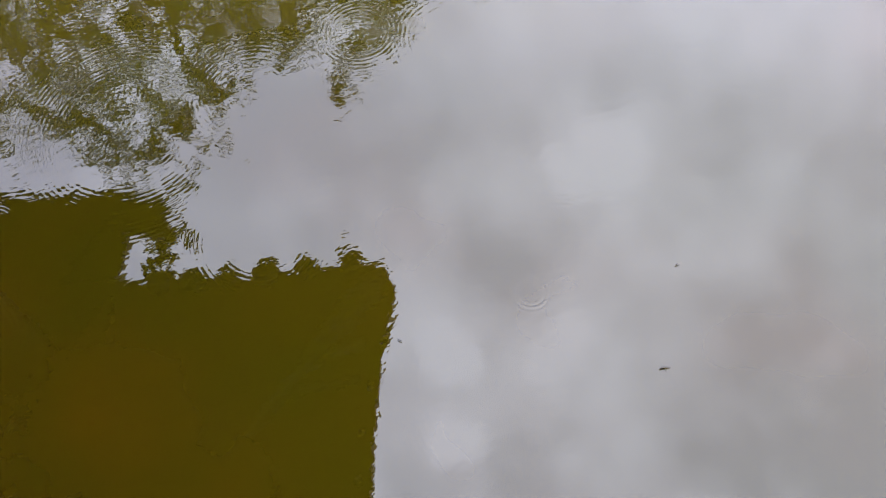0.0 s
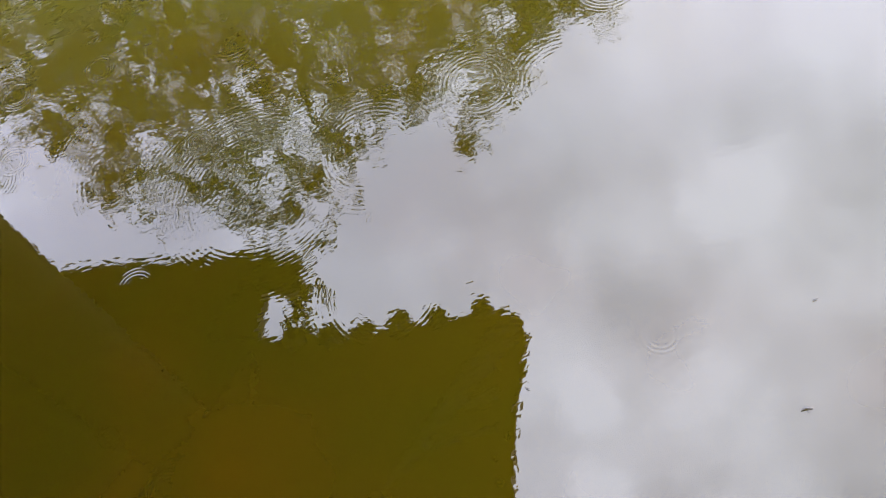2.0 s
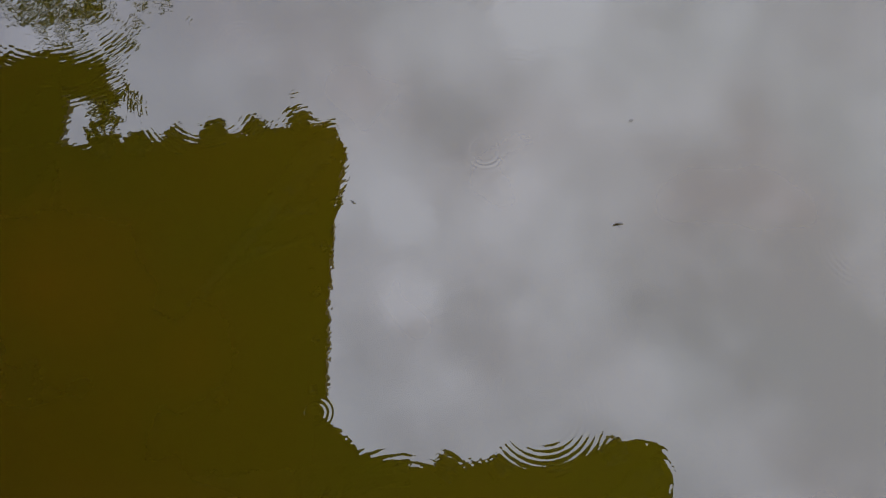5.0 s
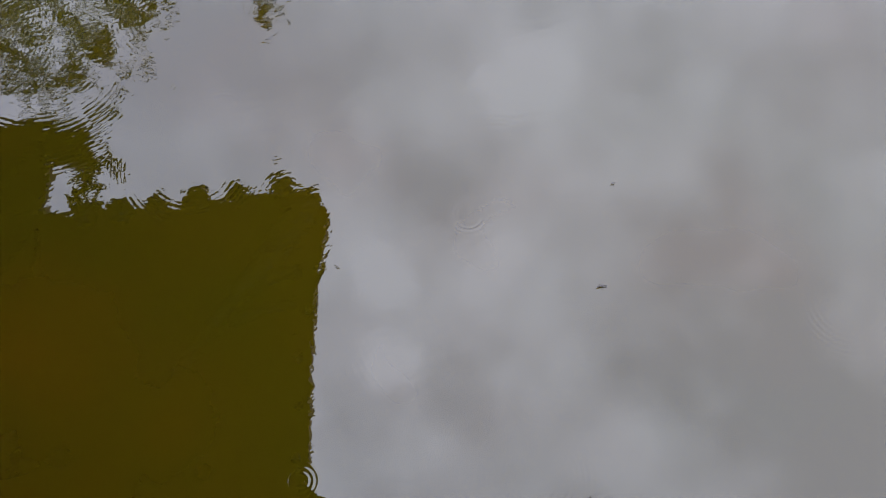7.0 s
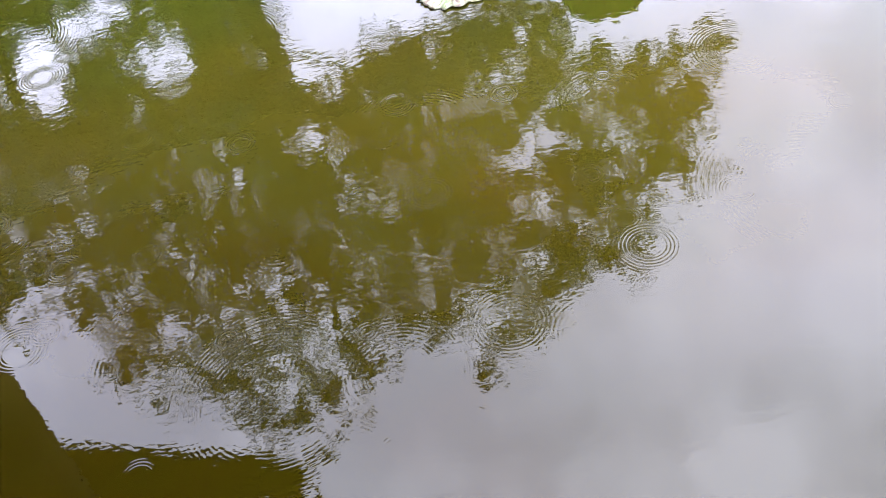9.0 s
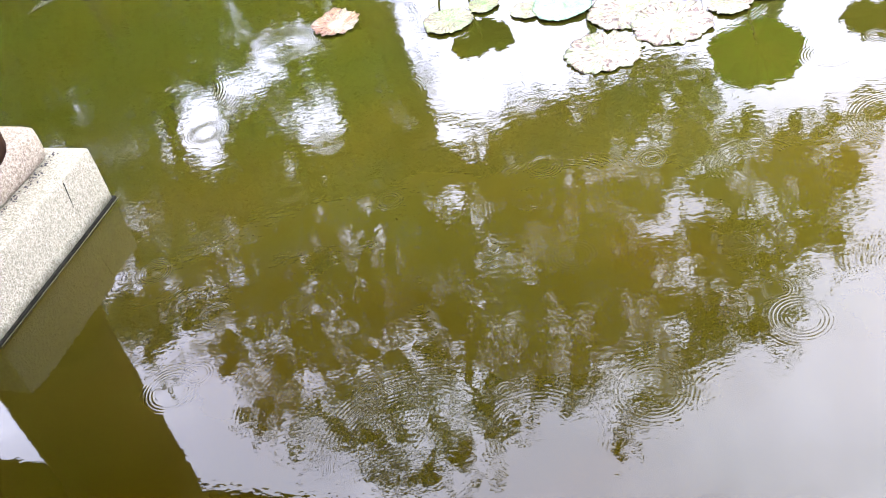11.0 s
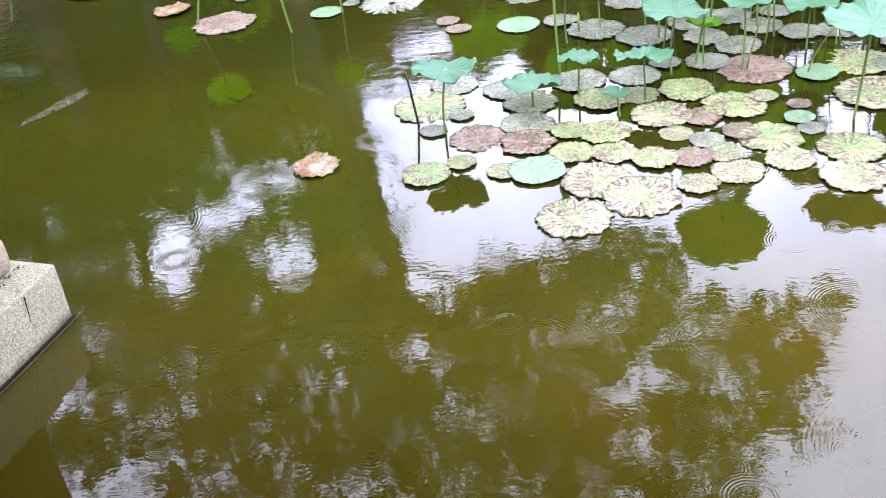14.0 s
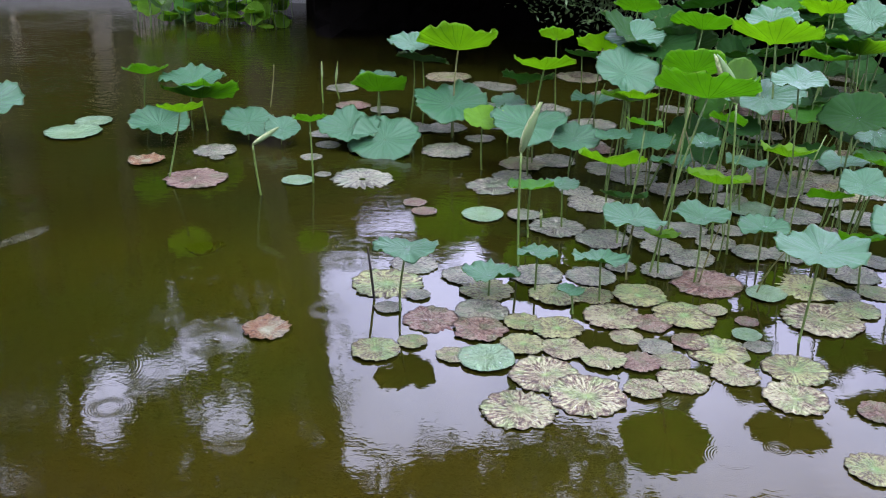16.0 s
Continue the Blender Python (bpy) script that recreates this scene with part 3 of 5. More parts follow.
def hip_roof(e0, e1, n0, n1, z, rise=0.52, label="", flare=0.15):
    """A hipped roof over a rectangle of the pavilion's plan: sheathing with a fascia, rafters' underside and rows of cover tiles."""
    deep = min(e1 - e0, n1 - n0) / 2
    top = z + deep * rise
    if e1 - e0 > n1 - n0:
        ridge = [(e0 + deep, (n0 + n1) / 2), (e1 - deep, (n0 + n1) / 2)]
    else:
        ridge = [((e0 + e1) / 2, n0 + deep), ((e0 + e1) / 2, n1 - deep)]
    cx, cy = (e0 + e1) / 2, (n0 + n1) / 2

    def kicked(e, n):
        """The eaves swing outwards and up a little towards each corner, which is rounded off."""
        ce, cn = (e1 if e > cx else e0), (n1 if n > cy else n0)
        de, dn = abs(ce - e), abs(cn - n)
        push = flare * math.exp(-max(de, dn) / 0.42)
        snub = 0.6 * flare * math.exp(-max(de, dn) / 0.06)
        return (e + (push - snub) * (1 if e > cx else -1) * (de < 1e-6), n + (push - snub) * (1 if n > cy else -1) * (dn < 1e-6))

    corners = [(e0, n0), (e1, n0), (e1, n1), (e0, n1)]
    bm = bmesh.new()
    eaves = []
    for k in range(4):
        (ea, na), (eb, nb) = corners[k], corners[(k + 1) % 4]
        run = math.dist(corners[k], corners[(k + 1) % 4])
        cuts = sorted({0.0, 0.05, 0.12, 0.22, 0.35, 0.55, 0.85, 1.3, run - 1.3, run - 0.85, run - 0.55, run - 0.35, run - 0.22, run - 0.12, run - 0.05})
        for c in cuts:
            eaves.append((ea + (eb - ea) * c / run, na + (nb - na) * c / run))

    def uphill(e, n):
        """The place on the ridge that belongs to a place on the eaves."""
        (ra, rb) = ridge
        return (min(max(e, min(ra[0], rb[0])), max(ra[0], rb[0])), min(max(n, min(ra[1], rb[1])), max(ra[1], rb[1])))

    for lift in (0.0, 0.09):
        c = [bm.verts.new(PLAN @ Vector((*kicked(e, n), z + lift))) for e, n in eaves]
        r = [bm.verts.new(PLAN @ Vector((*uphill(e, n), top + lift))) for e, n in eaves]
        for k in range(len(eaves)):
            k2 = (k + 1) % len(eaves)
            f = (c[k], c[k2], r[k2], r[k])
            bm.faces.new(f if lift else f[::-1])
            if lift:
                bm.faces.new((low[k], low[k2], c[k2], c[k]))
        low = c
    bmesh.ops.remove_doubles(bm, verts=bm.verts[:], dist=1e-5)
    roof = part("roof", bm, M_WOOD, pavilion, label, smooth=False)
    tiles = bmesh.new()
    for side in range(4):
        a, b = [((e0, n1), (e1, n1)), ((e1, n1), (e1, n0)), ((e1, n0), (e0, n0)), ((e0, n0), (e0, n1))][side]
        run = math.dist(a, b)
        along = Vector(((b[0] - a[0]) / run, (b[1] - a[1]) / run, 0))
        inward = Vector((along.y, -along.x, 0))
        for k in range(int(run / 0.21)):
            s = 0.105 + 0.21 * k + (run % 0.21) / 2
            length = min(deep, s, run - s)
            if length < 0.1:
                continue
            p = Vector((*a, z + 0.10)) + along * s
            q = p + inward * length + Vector((0, 0, length * rise))
            tube(tiles, [PLAN @ (p + inward * (-0.02 if side == 0 else 0.05)), PLAN @ q], [0.062, 0.055], 6)
    part("tile_rows", tiles, M_TILE, roof, "rows of grey half-round cover tiles")["kind"] = "stuff"
    return roof


roof_a = hip_roof(-7.0, 0.93, -4.2, 0.69, EAVE, label="deep roof over the terrace")
roof_b = hip_roof(-7.5, -0.74, -2.4, 2.60, EAVE + 0.02, label="roof reaching out over the water")
roof_c = hip_roof(-8.6, -2.31, -2.2, 3.23, EAVE + 0.05, label="roof with a plain fascia board", flare=0.04)
wing = bmesh.new()
box(wing, -2.36, -2.07, 2.93, 3.21, EAVE + 0.04, EAVE + 0.13, 0.045, PLAN)
part("corner_wing", wing, M_WOOD, roof_c, "rounded upturned corner board")


def drip_tile():
    """The round face and hanging lip at the end of a tile row."""
    bm = bmesh.new()
    bmesh.ops.create_cone(bm, segments=12, radius1=0.066, radius2=0.062, depth=0.05, cap_ends=True,
                          matrix=Matrix.Rotation(radians(90), 4, "X") @ Matrix.Translation((0, 0, 0)))
    return mesh_from("drip_tile", bm, M_TILE)


DRIP = drip_tile()


def drips(roof, e0, n0, e1, n1, out, reach, grow=1.0):
    run = math.dist((e0, n0), (e1, n1))
    count = int(run / 0.21)
    rng = random.Random(int(run * 100))
    for k in range(count):
        s = (k + 0.5) / count
        o = new("drip_tile", DRIP)
        o.parent = roof
        push = reach + rng.uniform(-0.012, 0.012)
        o.matrix_world = PLAN @ Matrix.Translation((e0 + (e1 - e0) * s + (push if out == "e" else 0), n0 + (n1 - n0) * s + (push if out == "n" else 0), EAVE + 0.03)) \
            @ Matrix.Rotation(radians(90 if out == "e" else 0), 4, "Z") @ Matrix.Rotation(radians(62), 4, "X") @ Matrix.Scale(grow * rng.uniform(0.85, 1.12), 4)


drips(roof_b, -2.15, 2.59, -1.30, 2.64, "n", 0.0, 1.15)
drips(roof_b, -1.30, 2.64, -0.78, 2.72, "n", 0.0, 1.15)
drips(roof_b, -0.64, 2.30, -0.74, 1.80, "e", -0.042, 0.42)
drips(roof_b, -0.74, 1.80, -0.78, 0.98, "e", -0.042, 0.42)
drips(roof_a, -0.50, 0.67, 0.30, 0.68, "n", 0.01)
drips(roof_a, 0.30, 0.69, 0.90, 0.75, "n", 0.01)
drips(roof_a, 0.96, 0.50, 0.94, -1.4, "e", -0.042, 0.42)
# the boards that close the inner corner between the two eaves
valley = bmesh.new()
lower = [(-0.80, 0.99), (-0.80, 0.60), (-0.30, 0.60), (-0.30, 0.745), (-0.56, 0.79), (-0.70, 0.94)]
for z_ in (EAVE + 0.01, EAVE + 0.08):
    ring_ = [valley.verts.new(PLAN @ Vector((e, n, z_))) for e, n in lower]
    valley.faces.new(ring_ if z_ > EAVE + 0.05 else ring_[::-1])
    if z_ > EAVE + 0.05:
        for k in range(6):
            valley.faces.new((under_[k], under_[(k + 1) % 6], ring_[(k + 1) % 6], ring_[k]))
    under_ = ring_
bmesh.ops.recalc_face_normals(valley, faces=valley.faces[:])
part("valley_board", valley, M_WOOD, roof_a, "short boards closing the inner corner", smooth=False)


def corner_ornament(e, n):
    """A small carved bracket under the upturned corner, with open work."""
    bm = bmesh.new()
    for k in range(7):
        a = k / 6 * 2.2
        p = PLAN @ Vector((e + 0.05 * math.sin(a * 3), n - 0.30 + 0.11 * k, EAVE + 0.02 + 0.01 * k))
        q = PLAN @ Vector((e + 0.16 + 0.03 * math.cos(k * 2.1), n - 0.26 + 0.10 * k, EAVE + 0.05))
        tube(bm, [p, p.lerp(q, 0.5) + Vector((0, 0.02, 0.02)), q], [0.035, 0.022, 0.015], 6)
    rng = random.Random(4)
    for _ in range(20):
        p = PLAN @ Vector((e + rng.uniform(0.0, 0.27), n + rng.uniform(-0.3, 0.04), EAVE + rng.uniform(0.0, 0.06)))
        a = rng.uniform(0, 6.28)
        d = Vector((math.cos(a), math.sin(a), 0)) * rng.uniform(0.05, 0.11)
        tube(bm, [p - d, p + Vector((0, 0, 0.02)), p + d], [0.010, 0.016, 0.008], 5)
    part("corner_bracket", bm, M_WOOD, roof_c, "carved openwork bracket")


corner_ornament(-2.12, 2.92)
for e_, n_, roof_ in ((-0.70, 2.62, roof_b), (0.98, 0.68, roof_a)):
    hip = bmesh.new()
    tube(hip, [PLAN @ Vector((e_ - 1.2, n_ - 1.2, EAVE + 0.75)), PLAN @ Vector((e_ - 0.5, n_ - 0.5, EAVE + 0.35)), PLAN @ Vector((e_ - 0.1, n_ - 0.1, EAVE + 0.10)), PLAN @ Vector((e_ + 0.01, n_, EAVE + 0.09))], [0.09, 0.09, 0.095, 0.085], 10)
    part("hip_ridge", hip, M_TILE, roof_, "rounded hip ridge ending in an upturned corner tile")

TIP = Vector((-1.514, 2.912, 0))


def on_base(e, n, z=0.0):
    """A place on the stone base: e inwards from its outer face, n back from its end."""
    return TIP - EAST * e - NORTH * n + Vector((0, 0, z))


BASE = Matrix.Translation(TIP) @ Matrix.Rotation(radians(TURN), 4, "Z")


def stone_base():
    th = tagged(new("stone_base"), "pale granite base block standing in the water", "stone base")
    bm = bmesh.new()
    box(bm, -1.5, 0, -0.72, 0, -0.9, 0.23, 0.0, BASE)
    bmesh.ops.bevel(bm, geom=[e for e in bm.edges], offset=0.012, segments=3, affect="EDGES", profile=0.55)
    bmesh.ops.subdivide_edges(bm, edges=[e for e in bm.edges if e.calc_length() > 0.2], cuts=14, use_grid_fill=True)
    for v in bm.verts:
        v.co += Vector((noise.noise(v.co * 9), noise.noise(v.co * 9 + Vector((5, 0, 0))), noise.noise(v.co * 9 + Vector((0, 7, 0))))) * 0.0035
    part("block", bm, M_GRANITE, th, "rough pale granite", smooth=True)
    bm = bmesh.new()
    box(bm, -1.51, 0.006, -0.73, 0.006, -0.3, 0.012, 0.004, BASE)
    part("waterline_band", bm, M_MOSS, th, "dark wet band at the waterline")
    bm = bmesh.new()
    tube(bm, [on_base(-0.014, -0.01, 0.006), on_base(-0.016, 0.3, 0.005), on_base(-0.014, 0.72, 0.006)], [0.0017, 0.0017, 0.0017], 6)
    part("pale_edge_line", bm, M_GRANITE, th, "thin pale line along the waterline")
    bm = bmesh.new()
    pts = [on_base(0.02, 0.17, 0.233), on_base(0.0, 0.175, 0.21), on_base(-0.004, 0.19, 0.12)]
    tube(bm, pts, [0.0012, 0.0022, 0.0010], 5)
    part("crack", bm, M_MOSS, th, "short dark crack")
    # the column's plinth and shaft
    pl = bmesh.new()
    box(pl, -0.68, -0.112, -0.62, -0.05, 0.23, 0.37, 0.045, BASE)
    part("plinth", pl, M_PINKSTONE, th, "rounded pinkish granite plinth")
    return th


stone_base()


def column(e, n, foot, r=0.245):
    bm = bmesh.new()
    p = on_base(e, n)
    tube(bm, [Vector((p.x, p.y, z)) for z in (foot, foot + 0.06, foot + 0.10, 1.6, 2.6, EAVE + 0.4)],
         [r * 1.02, r * 1.04, r, r, r * 0.97, r * 0.95], 28)
    return part("column", bm, M_COLUMN, pavilion, "round brown timber column")


column(0.325, 0.335, 0.37, 0.236)


def litter(e, n, size, seed):
    """A little heap of wet dead leaves on the stone."""
    rng = random.Random(seed)
    bm = bmesh.new()
    for _ in range(int(size * 380)):
        c = on_base(e + rng.gauss(0, size * 0.14), n + rng.gauss(0, size), 0.236 + rng.random() * 0.006)
        m = Matrix.Translation(c) @ Euler((rng.uniform(-.4, .4), rng.uniform(-.4, .4), rng.uniform(0, 6))).to_matrix().to_4x4()
        h = rng.uniform(0.0015, 0.0055)
        box(bm, -h, h, -h * rng.uniform(0.3, 0.7), h * 0.4, -0.001, 0.001, 0, m)
    ob = new("leaf_litter", mesh_from("leaf_litter", bm, M_STALK_DARK, smooth=False))
    tagged(ob, "dark wet leaf litter lying on the granite", "leaf litter", kind="stuff")


litter(0.10, 0.05, 0.05, 1)
litter(0.10, 0.22, 0.06, 2)
litter(0.105, 0.34, 0.03, 3)

# ---- lotus ----
LABELS = {
    "MOTTLED": ("pale mottled floating lotus leaf with browned patches", "lotus pad"),
    "YELLOWING": ("yellow-green floating lotus leaf speckled with brown", "lotus pad"),
    "GREY": ("dull grey-green old lotus leaf lying on the water", "lotus pad"),
    "RUSTY": ("rust-red decaying lotus leaf floating on the water", "lotus pad"),
    "FRESH": ("fresh green floating lotus leaf beaded with rain", "lotus pad"),
    "BROWN": ("curled brown dead lotus leaf with a pale middle", "lotus pad"),
    "WAXY": ("blue-green waxy lotus leaf raised on a stalk", "lotus leaf"),
    "YOUNG": ("bright yellow-green cupped lotus leaf on a stalk", "lotus leaf"),
    "GREEN": ("fresh green cupped lotus leaf seen on its stalk", "lotus leaf"),
    "DEEP": ("deep green lotus leaf on a stalk, its colour darkened for shade", "lotus leaf"),
    "PALE": ("pale half-folded lotus leaf on a stalk", "lotus leaf"),
}
MOTTLED, YELLOWING, GREY, RUSTY, FRESH, BROWN = "MOTTLED", "YELLOWING", "GREY", "RUSTY", "FRESH", "BROWN"
WAXY, YOUNG, GREEN, DEEP, PALE = "WAXY", "YOUNG", "GREEN", "DEEP", "PALE"
LEAF_MATS = {"WAXY": (M_WAXY, M_UNDER_MID), "YOUNG": (M_YOUNG, M_UNDER), "GREEN": (M_GREEN, M_UNDER), "DEEP": (M_DEEP_SHADED, M_UNDER_DULL), "PALE": (M_PALE, M_UNDER)}
made_leaves = [0]


def blade(radius, cup, ruffle, ragged, seed, thick, mats, fold=0.0, around=88, nibble=0.0, ribbed=0.012, droop=0.0):
    """A round leaf blade with a wavy rim: an upper and a lower skin, and unit UVs from its middle."""
    rng = random.Random(seed)
    ph = [rng.uniform(0, 6.28) for _ in range(6)]
    lobes = rng.choice((3, 4, 5))
    fine = rng.choice((9, 11, 13))
    bm = bmesh.new()
    uvl = bm.loops.layers.uv.new("UVMap")
    unit = {}
    stops = (0.0, 0.12, 0.35, 0.6, 0.8, 0.92, 1.0)
    crimp = rng.choice((17, 19, 22))
    skins = []
    for face_up in (1, 0):
        rows = []
        for s in stops:
            ring = []
            for k in range(around if s else 1):
                a = k * math.tau / around
                edge = 1 + s ** 3 * (0.025 * math.sin(lobes * a + ph[0]) + 0.016 * math.sin(fine * a + ph[1]) + ragged * noise.noise(Vector((math.cos(a) * 4, math.sin(a) * 4, seed * 3.1)))
                                     - nibble * max(0.0, noise.noise(Vector((math.cos(a) * 9, math.sin(a) * 9, seed * 1.7)))))
                rr = s * edge * radius
                z = radius * (cup * s ** 1.7 - 0.04 * (1 - s) ** 4 + ruffle * s ** 2.5 * (0.35 * math.sin(lobes * a + ph[2]) + 0.25 * s ** 4 * math.sin(fine * a + ph[3])
                                                                                             + 1.1 * noise.noise(Vector((math.cos(a) * 1.4, math.sin(a) * 1.4, seed * 2.3)))
                                                                                             + s ** 6 * 0.13 * math.sin(crimp * a + ph[4]) * (0.4 + abs(noise.noise(Vector((math.cos(a) * 2, math.sin(a) * 2, seed * 0.7))) * 2)))
                              + ribbed * s * math.cos(20 * a + ph[5]) - droop * s * s * max(0.0, math.cos(a - ph[5])) ** 2)
                x, y = math.cos(a) * rr, math.sin(a) * rr
                if fold:
                    z += fold * abs(x)
                v = bm.verts.new((x, y, z - (0 if face_up or s == 1.0 else thick)))
                unit[v] = (math.cos(a) * s, math.sin(a) * s)
                ring.append(v)
            rows.append(ring)
        skins.append(rows)
        for lo, hi in zip(rows, rows[1:]):
            for k in range(around):
                k2 = (k + 1) % around
                quad = (lo[0], hi[k], hi[k2]) if len(lo) == 1 else (lo[k], hi[k], hi[k2], lo[k2])
                f = bm.faces.new(quad if face_up else quad[::-1])
                f.material_index = 0 if face_up else 1
    for f in bm.faces:
        for lp in f.loops:
            lp[uvl].uv = unit[lp.vert]
    bmesh.ops.remove_doubles(bm, verts=[v for rows in skins for v in rows[-1]], dist=1e-5)
    return mesh_from("blade", bm, *mats)


M_DROP = Mat("raindrop", 0.08, 0.8)
M_DROP.p.inputs["Metallic"].default_value = 0.55
M_DROP.p.inputs["Base Color"].default_value = (0.62, 0.66, 0.66, 1)


def beads(parent, radius, count, seed, lift):
    """Raindrops standing on a leaf, silvery on its waxy skin."""
    rng = random.Random(seed * 7)
    bm = bmesh.new()
    for _ in range(count):
        a, q = rng.uniform(0, 6.28), radius * 0.9 * rng.random() ** 0.6
        size = rng.choice((0.0012, 0.0015, 0.002, 0.0028))
        bmesh.ops.create_icosphere(bm, subdivisions=1, radius=size, matrix=Matrix.Translation((math.cos(a) * q, math.sin(a) * q, lift + size * 0.3)) @ Matrix.Diagonal((1, 1, 0.75, 1)))
    part("dew", bm, M_DROP.m, parent, "silvery beads of rain")["kind"] = "stuff"


def pad(x, y, d, sort):
    """A leaf that lies on the water."""
    made_leaves[0] += 1
    seed = made_leaves[0]
    rng = random.Random(seed)
    ragged = {"BROWN": 0.14, "RUSTY": 0.12, "GREY": 0.09, "FRESH": 0.0}.get(sort, 0.09)
    cup = {"BROWN": 0.10, "FRESH": 0.04}.get(sort, rng.uniform(-0.02, 0.03))
    ob = new("lotus_pad", blade(d / 2, cup, 0.03 if sort != "BROWN" else 0.11, ragged, seed, 0.002, (PAD_MATS[sort], M_UNDER_DULL), nibble=0.0 if sort == "FRESH" else 0.16, ribbed=0.010))
    ob.matrix_world = Matrix.Translation((x, y, 0.005 + 0.0008 * (seed % 9))) @ Euler((rng.uniform(-.02, .02), rng.uniform(-.02, .02), rng.uniform(0, 6.28))).to_matrix().to_4x4()
    if y < 6.0 and sort != "BROWN":
        beads(ob, d / 2, int((44 if sort == "FRESH" else 16) * d / 0.3), seed, 0.003)
    label, cat = LABELS[sort]
    return tagged(ob, label, cat, "floating lotus leaves")


def leaf(x, y, h, d, lean, toward, sort, foot=None):
    """A leaf held over the water: its blade leans by so many degrees towards a compass direction, on a bowed stalk."""
    made_leaves[0] += 1
    seed = made_leaves[0]
    rng = random.Random(seed)
    th = new("lotus_leaf")
    th.location = (x, y, 0)
    cup = {"WAXY": 0.15, "YOUNG": 0.30, "GREEN": 0.26, "DEEP": 0.22, "PALE": 0.2}[sort] + rng.uniform(-0.03, 0.03)
    me = blade(d / 2, cup, 0.17 if sort == "WAXY" else 0.15, 0.06, seed, 0.0025, LEAF_MATS[sort], 0.9 if sort == "PALE" else 0.0, nibble=0.05, ribbed=0.016, droop=rng.choice((0.0, 0.1, 0.28)))
    b = new("blade", me)
    b.parent = th
    axis = Vector((-math.sin(radians(toward)), math.cos(radians(toward)), 0))
    b.matrix_basis = Matrix.Translation((0, 0, h - cup * d * 0.25)) @ Matrix.Rotation(radians(lean), 4, axis) @ Matrix.Rotation(radians(rng.uniform(-7, 7)), 4, "X") \
        @ Matrix.Rotation(rng.uniform(0, 6.28), 4, "Z")
    bm = bmesh.new()
    fx, fy = foot if foot else (rng.gauss(0, 0.07 * h), rng.gauss(0, 0.07 * h))
    top = Vector((0, 0, h - cup * d * 0.25 - 0.005))
    r = 0.0045 + 0.0025 * d
    tube(bm, bent((fx, fy, -0.12), top, 0.05, rng), [r * 1.1] * 5 + [r] * 4, 6)
    part("stalk", bm, M_STALK if rng.random() < 0.93 else M_STALK_DRY, th)
    if y < 6.0 and sort in ("WAXY", "DEEP"):
        beads(b, d / 2 * 0.5, int(16 * d / 0.3), seed, -0.02 * d + 0.004)
    label, cat = LABELS[sort]
    return tagged(th, label, cat, "raised lotus leaves")


def stalk(a, b, r, material, label, sag=0.05):
    """A bare stalk standing in or bent over the water."""
    rng = random.Random(int(a[0] * 1000))
    bm = bmesh.new()
    tube(bm, bent(a, b, sag, rng), [r] * 6 + [r * 0.8] * 3, 7)
    ob = new("lotus_stalk", mesh_from("lotus_stalk", bm, material))
    tagged(ob, label, "stalk", "bare lotus stalks")
    return ob


pad(0.30, 3.30, 0.30, MOTTLED)
pad(0.57, 3.41, 0.31, MOTTLED)
pad(0.42, 3.57, 0.30, MOTTLED)
pad(0.19, 3.69, 0.24, FRESH)
pad(0.05, 3.71, 0.14, MOTTLED)
pad(-0.27, 3.74, 0.21, YELLOWING)
pad(-0.12, 3.82, 0.13, YELLOWING)
pad(0.80, 3.47, 0.17, MOTTLED)
pad(0.97, 3.55, 0.22, MOTTLED)
pad(1.19, 3.61, 0.20, MOTTLED)
pad(1.45, 3.66, 0.27, YELLOWING)
pad(1.38, 3.43, 0.26, MOTTLED)
pad(1.17, 3.81, 0.27, YELLOWING)
pad(1.33, 3.96, 0.13, FRESH)
pad(0.67, 3.71, 0.20, MOTTLED)
pad(0.52, 3.79, 0.20, MOTTLED)
pad(0.35, 3.82, 0.20, YELLOWING)
pad(0.80, 3.92, 0.15, MOTTLED)
pad(0.77, 4.11, 0.28, MOTTLED)
pad(0.91, 3.83, 0.15, GREY)
pad(0.95, 3.71, 0.17, MOTTLED)
pad(0.82, 3.69, 0.18, RUSTY)
pad(1.06, 3.88, 0.16, RUSTY)
pad(0.93, 4.05, 0.18, RUSTY)
pad(1.10, 4.14, 0.29, YELLOWING)
pad(1.24, 4.20, 0.13, MOTTLED)
pad(1.37, 4.10, 0.11, RUSTY)
pad(1.35, 3.86, 0.12, GREY)
pad(1.72, 4.14, 0.37, MOTTLED)
pad(1.92, 4.25, 0.21, YELLOWING)
pad(1.51, 2.96, 0.21, YELLOWING)
pad(1.67, 3.34, 0.17, RUSTY)
pad(0.51, 3.98, 0.23, YELLOWING)
pad(0.36, 4.03, 0.17, YELLOWING)
pad(0.17, 3.95, 0.24, RUSTY)
pad(-0.04, 4.04, 0.26, RUSTY)
pad(0.18, 4.14, 0.25, GREY)
pad(0.21, 4.37, 0.26, YELLOWING)
pad(-0.26, 4.42, 0.35, YELLOWING)
pad(-0.14, 4.65, 0.24, GREY)
pad(-0.24, 4.15, 0.13, GREY)
pad(-0.11, 4.29, 0.12, GREY)
pad(0.11, 4.53, 0.23, GREY)
pad(0.53, 4.33, 0.25, YELLOWING)
pad(0.71, 4.34, 0.19, YELLOWING)
pad(0.93, 4.35, 0.26, YELLOWING)
pad(1.28, 4.51, 0.35, RUSTY)
pad(1.54, 4.40, 0.19, FRESH)
pad(0.73, 4.56, 0.25, GREY)
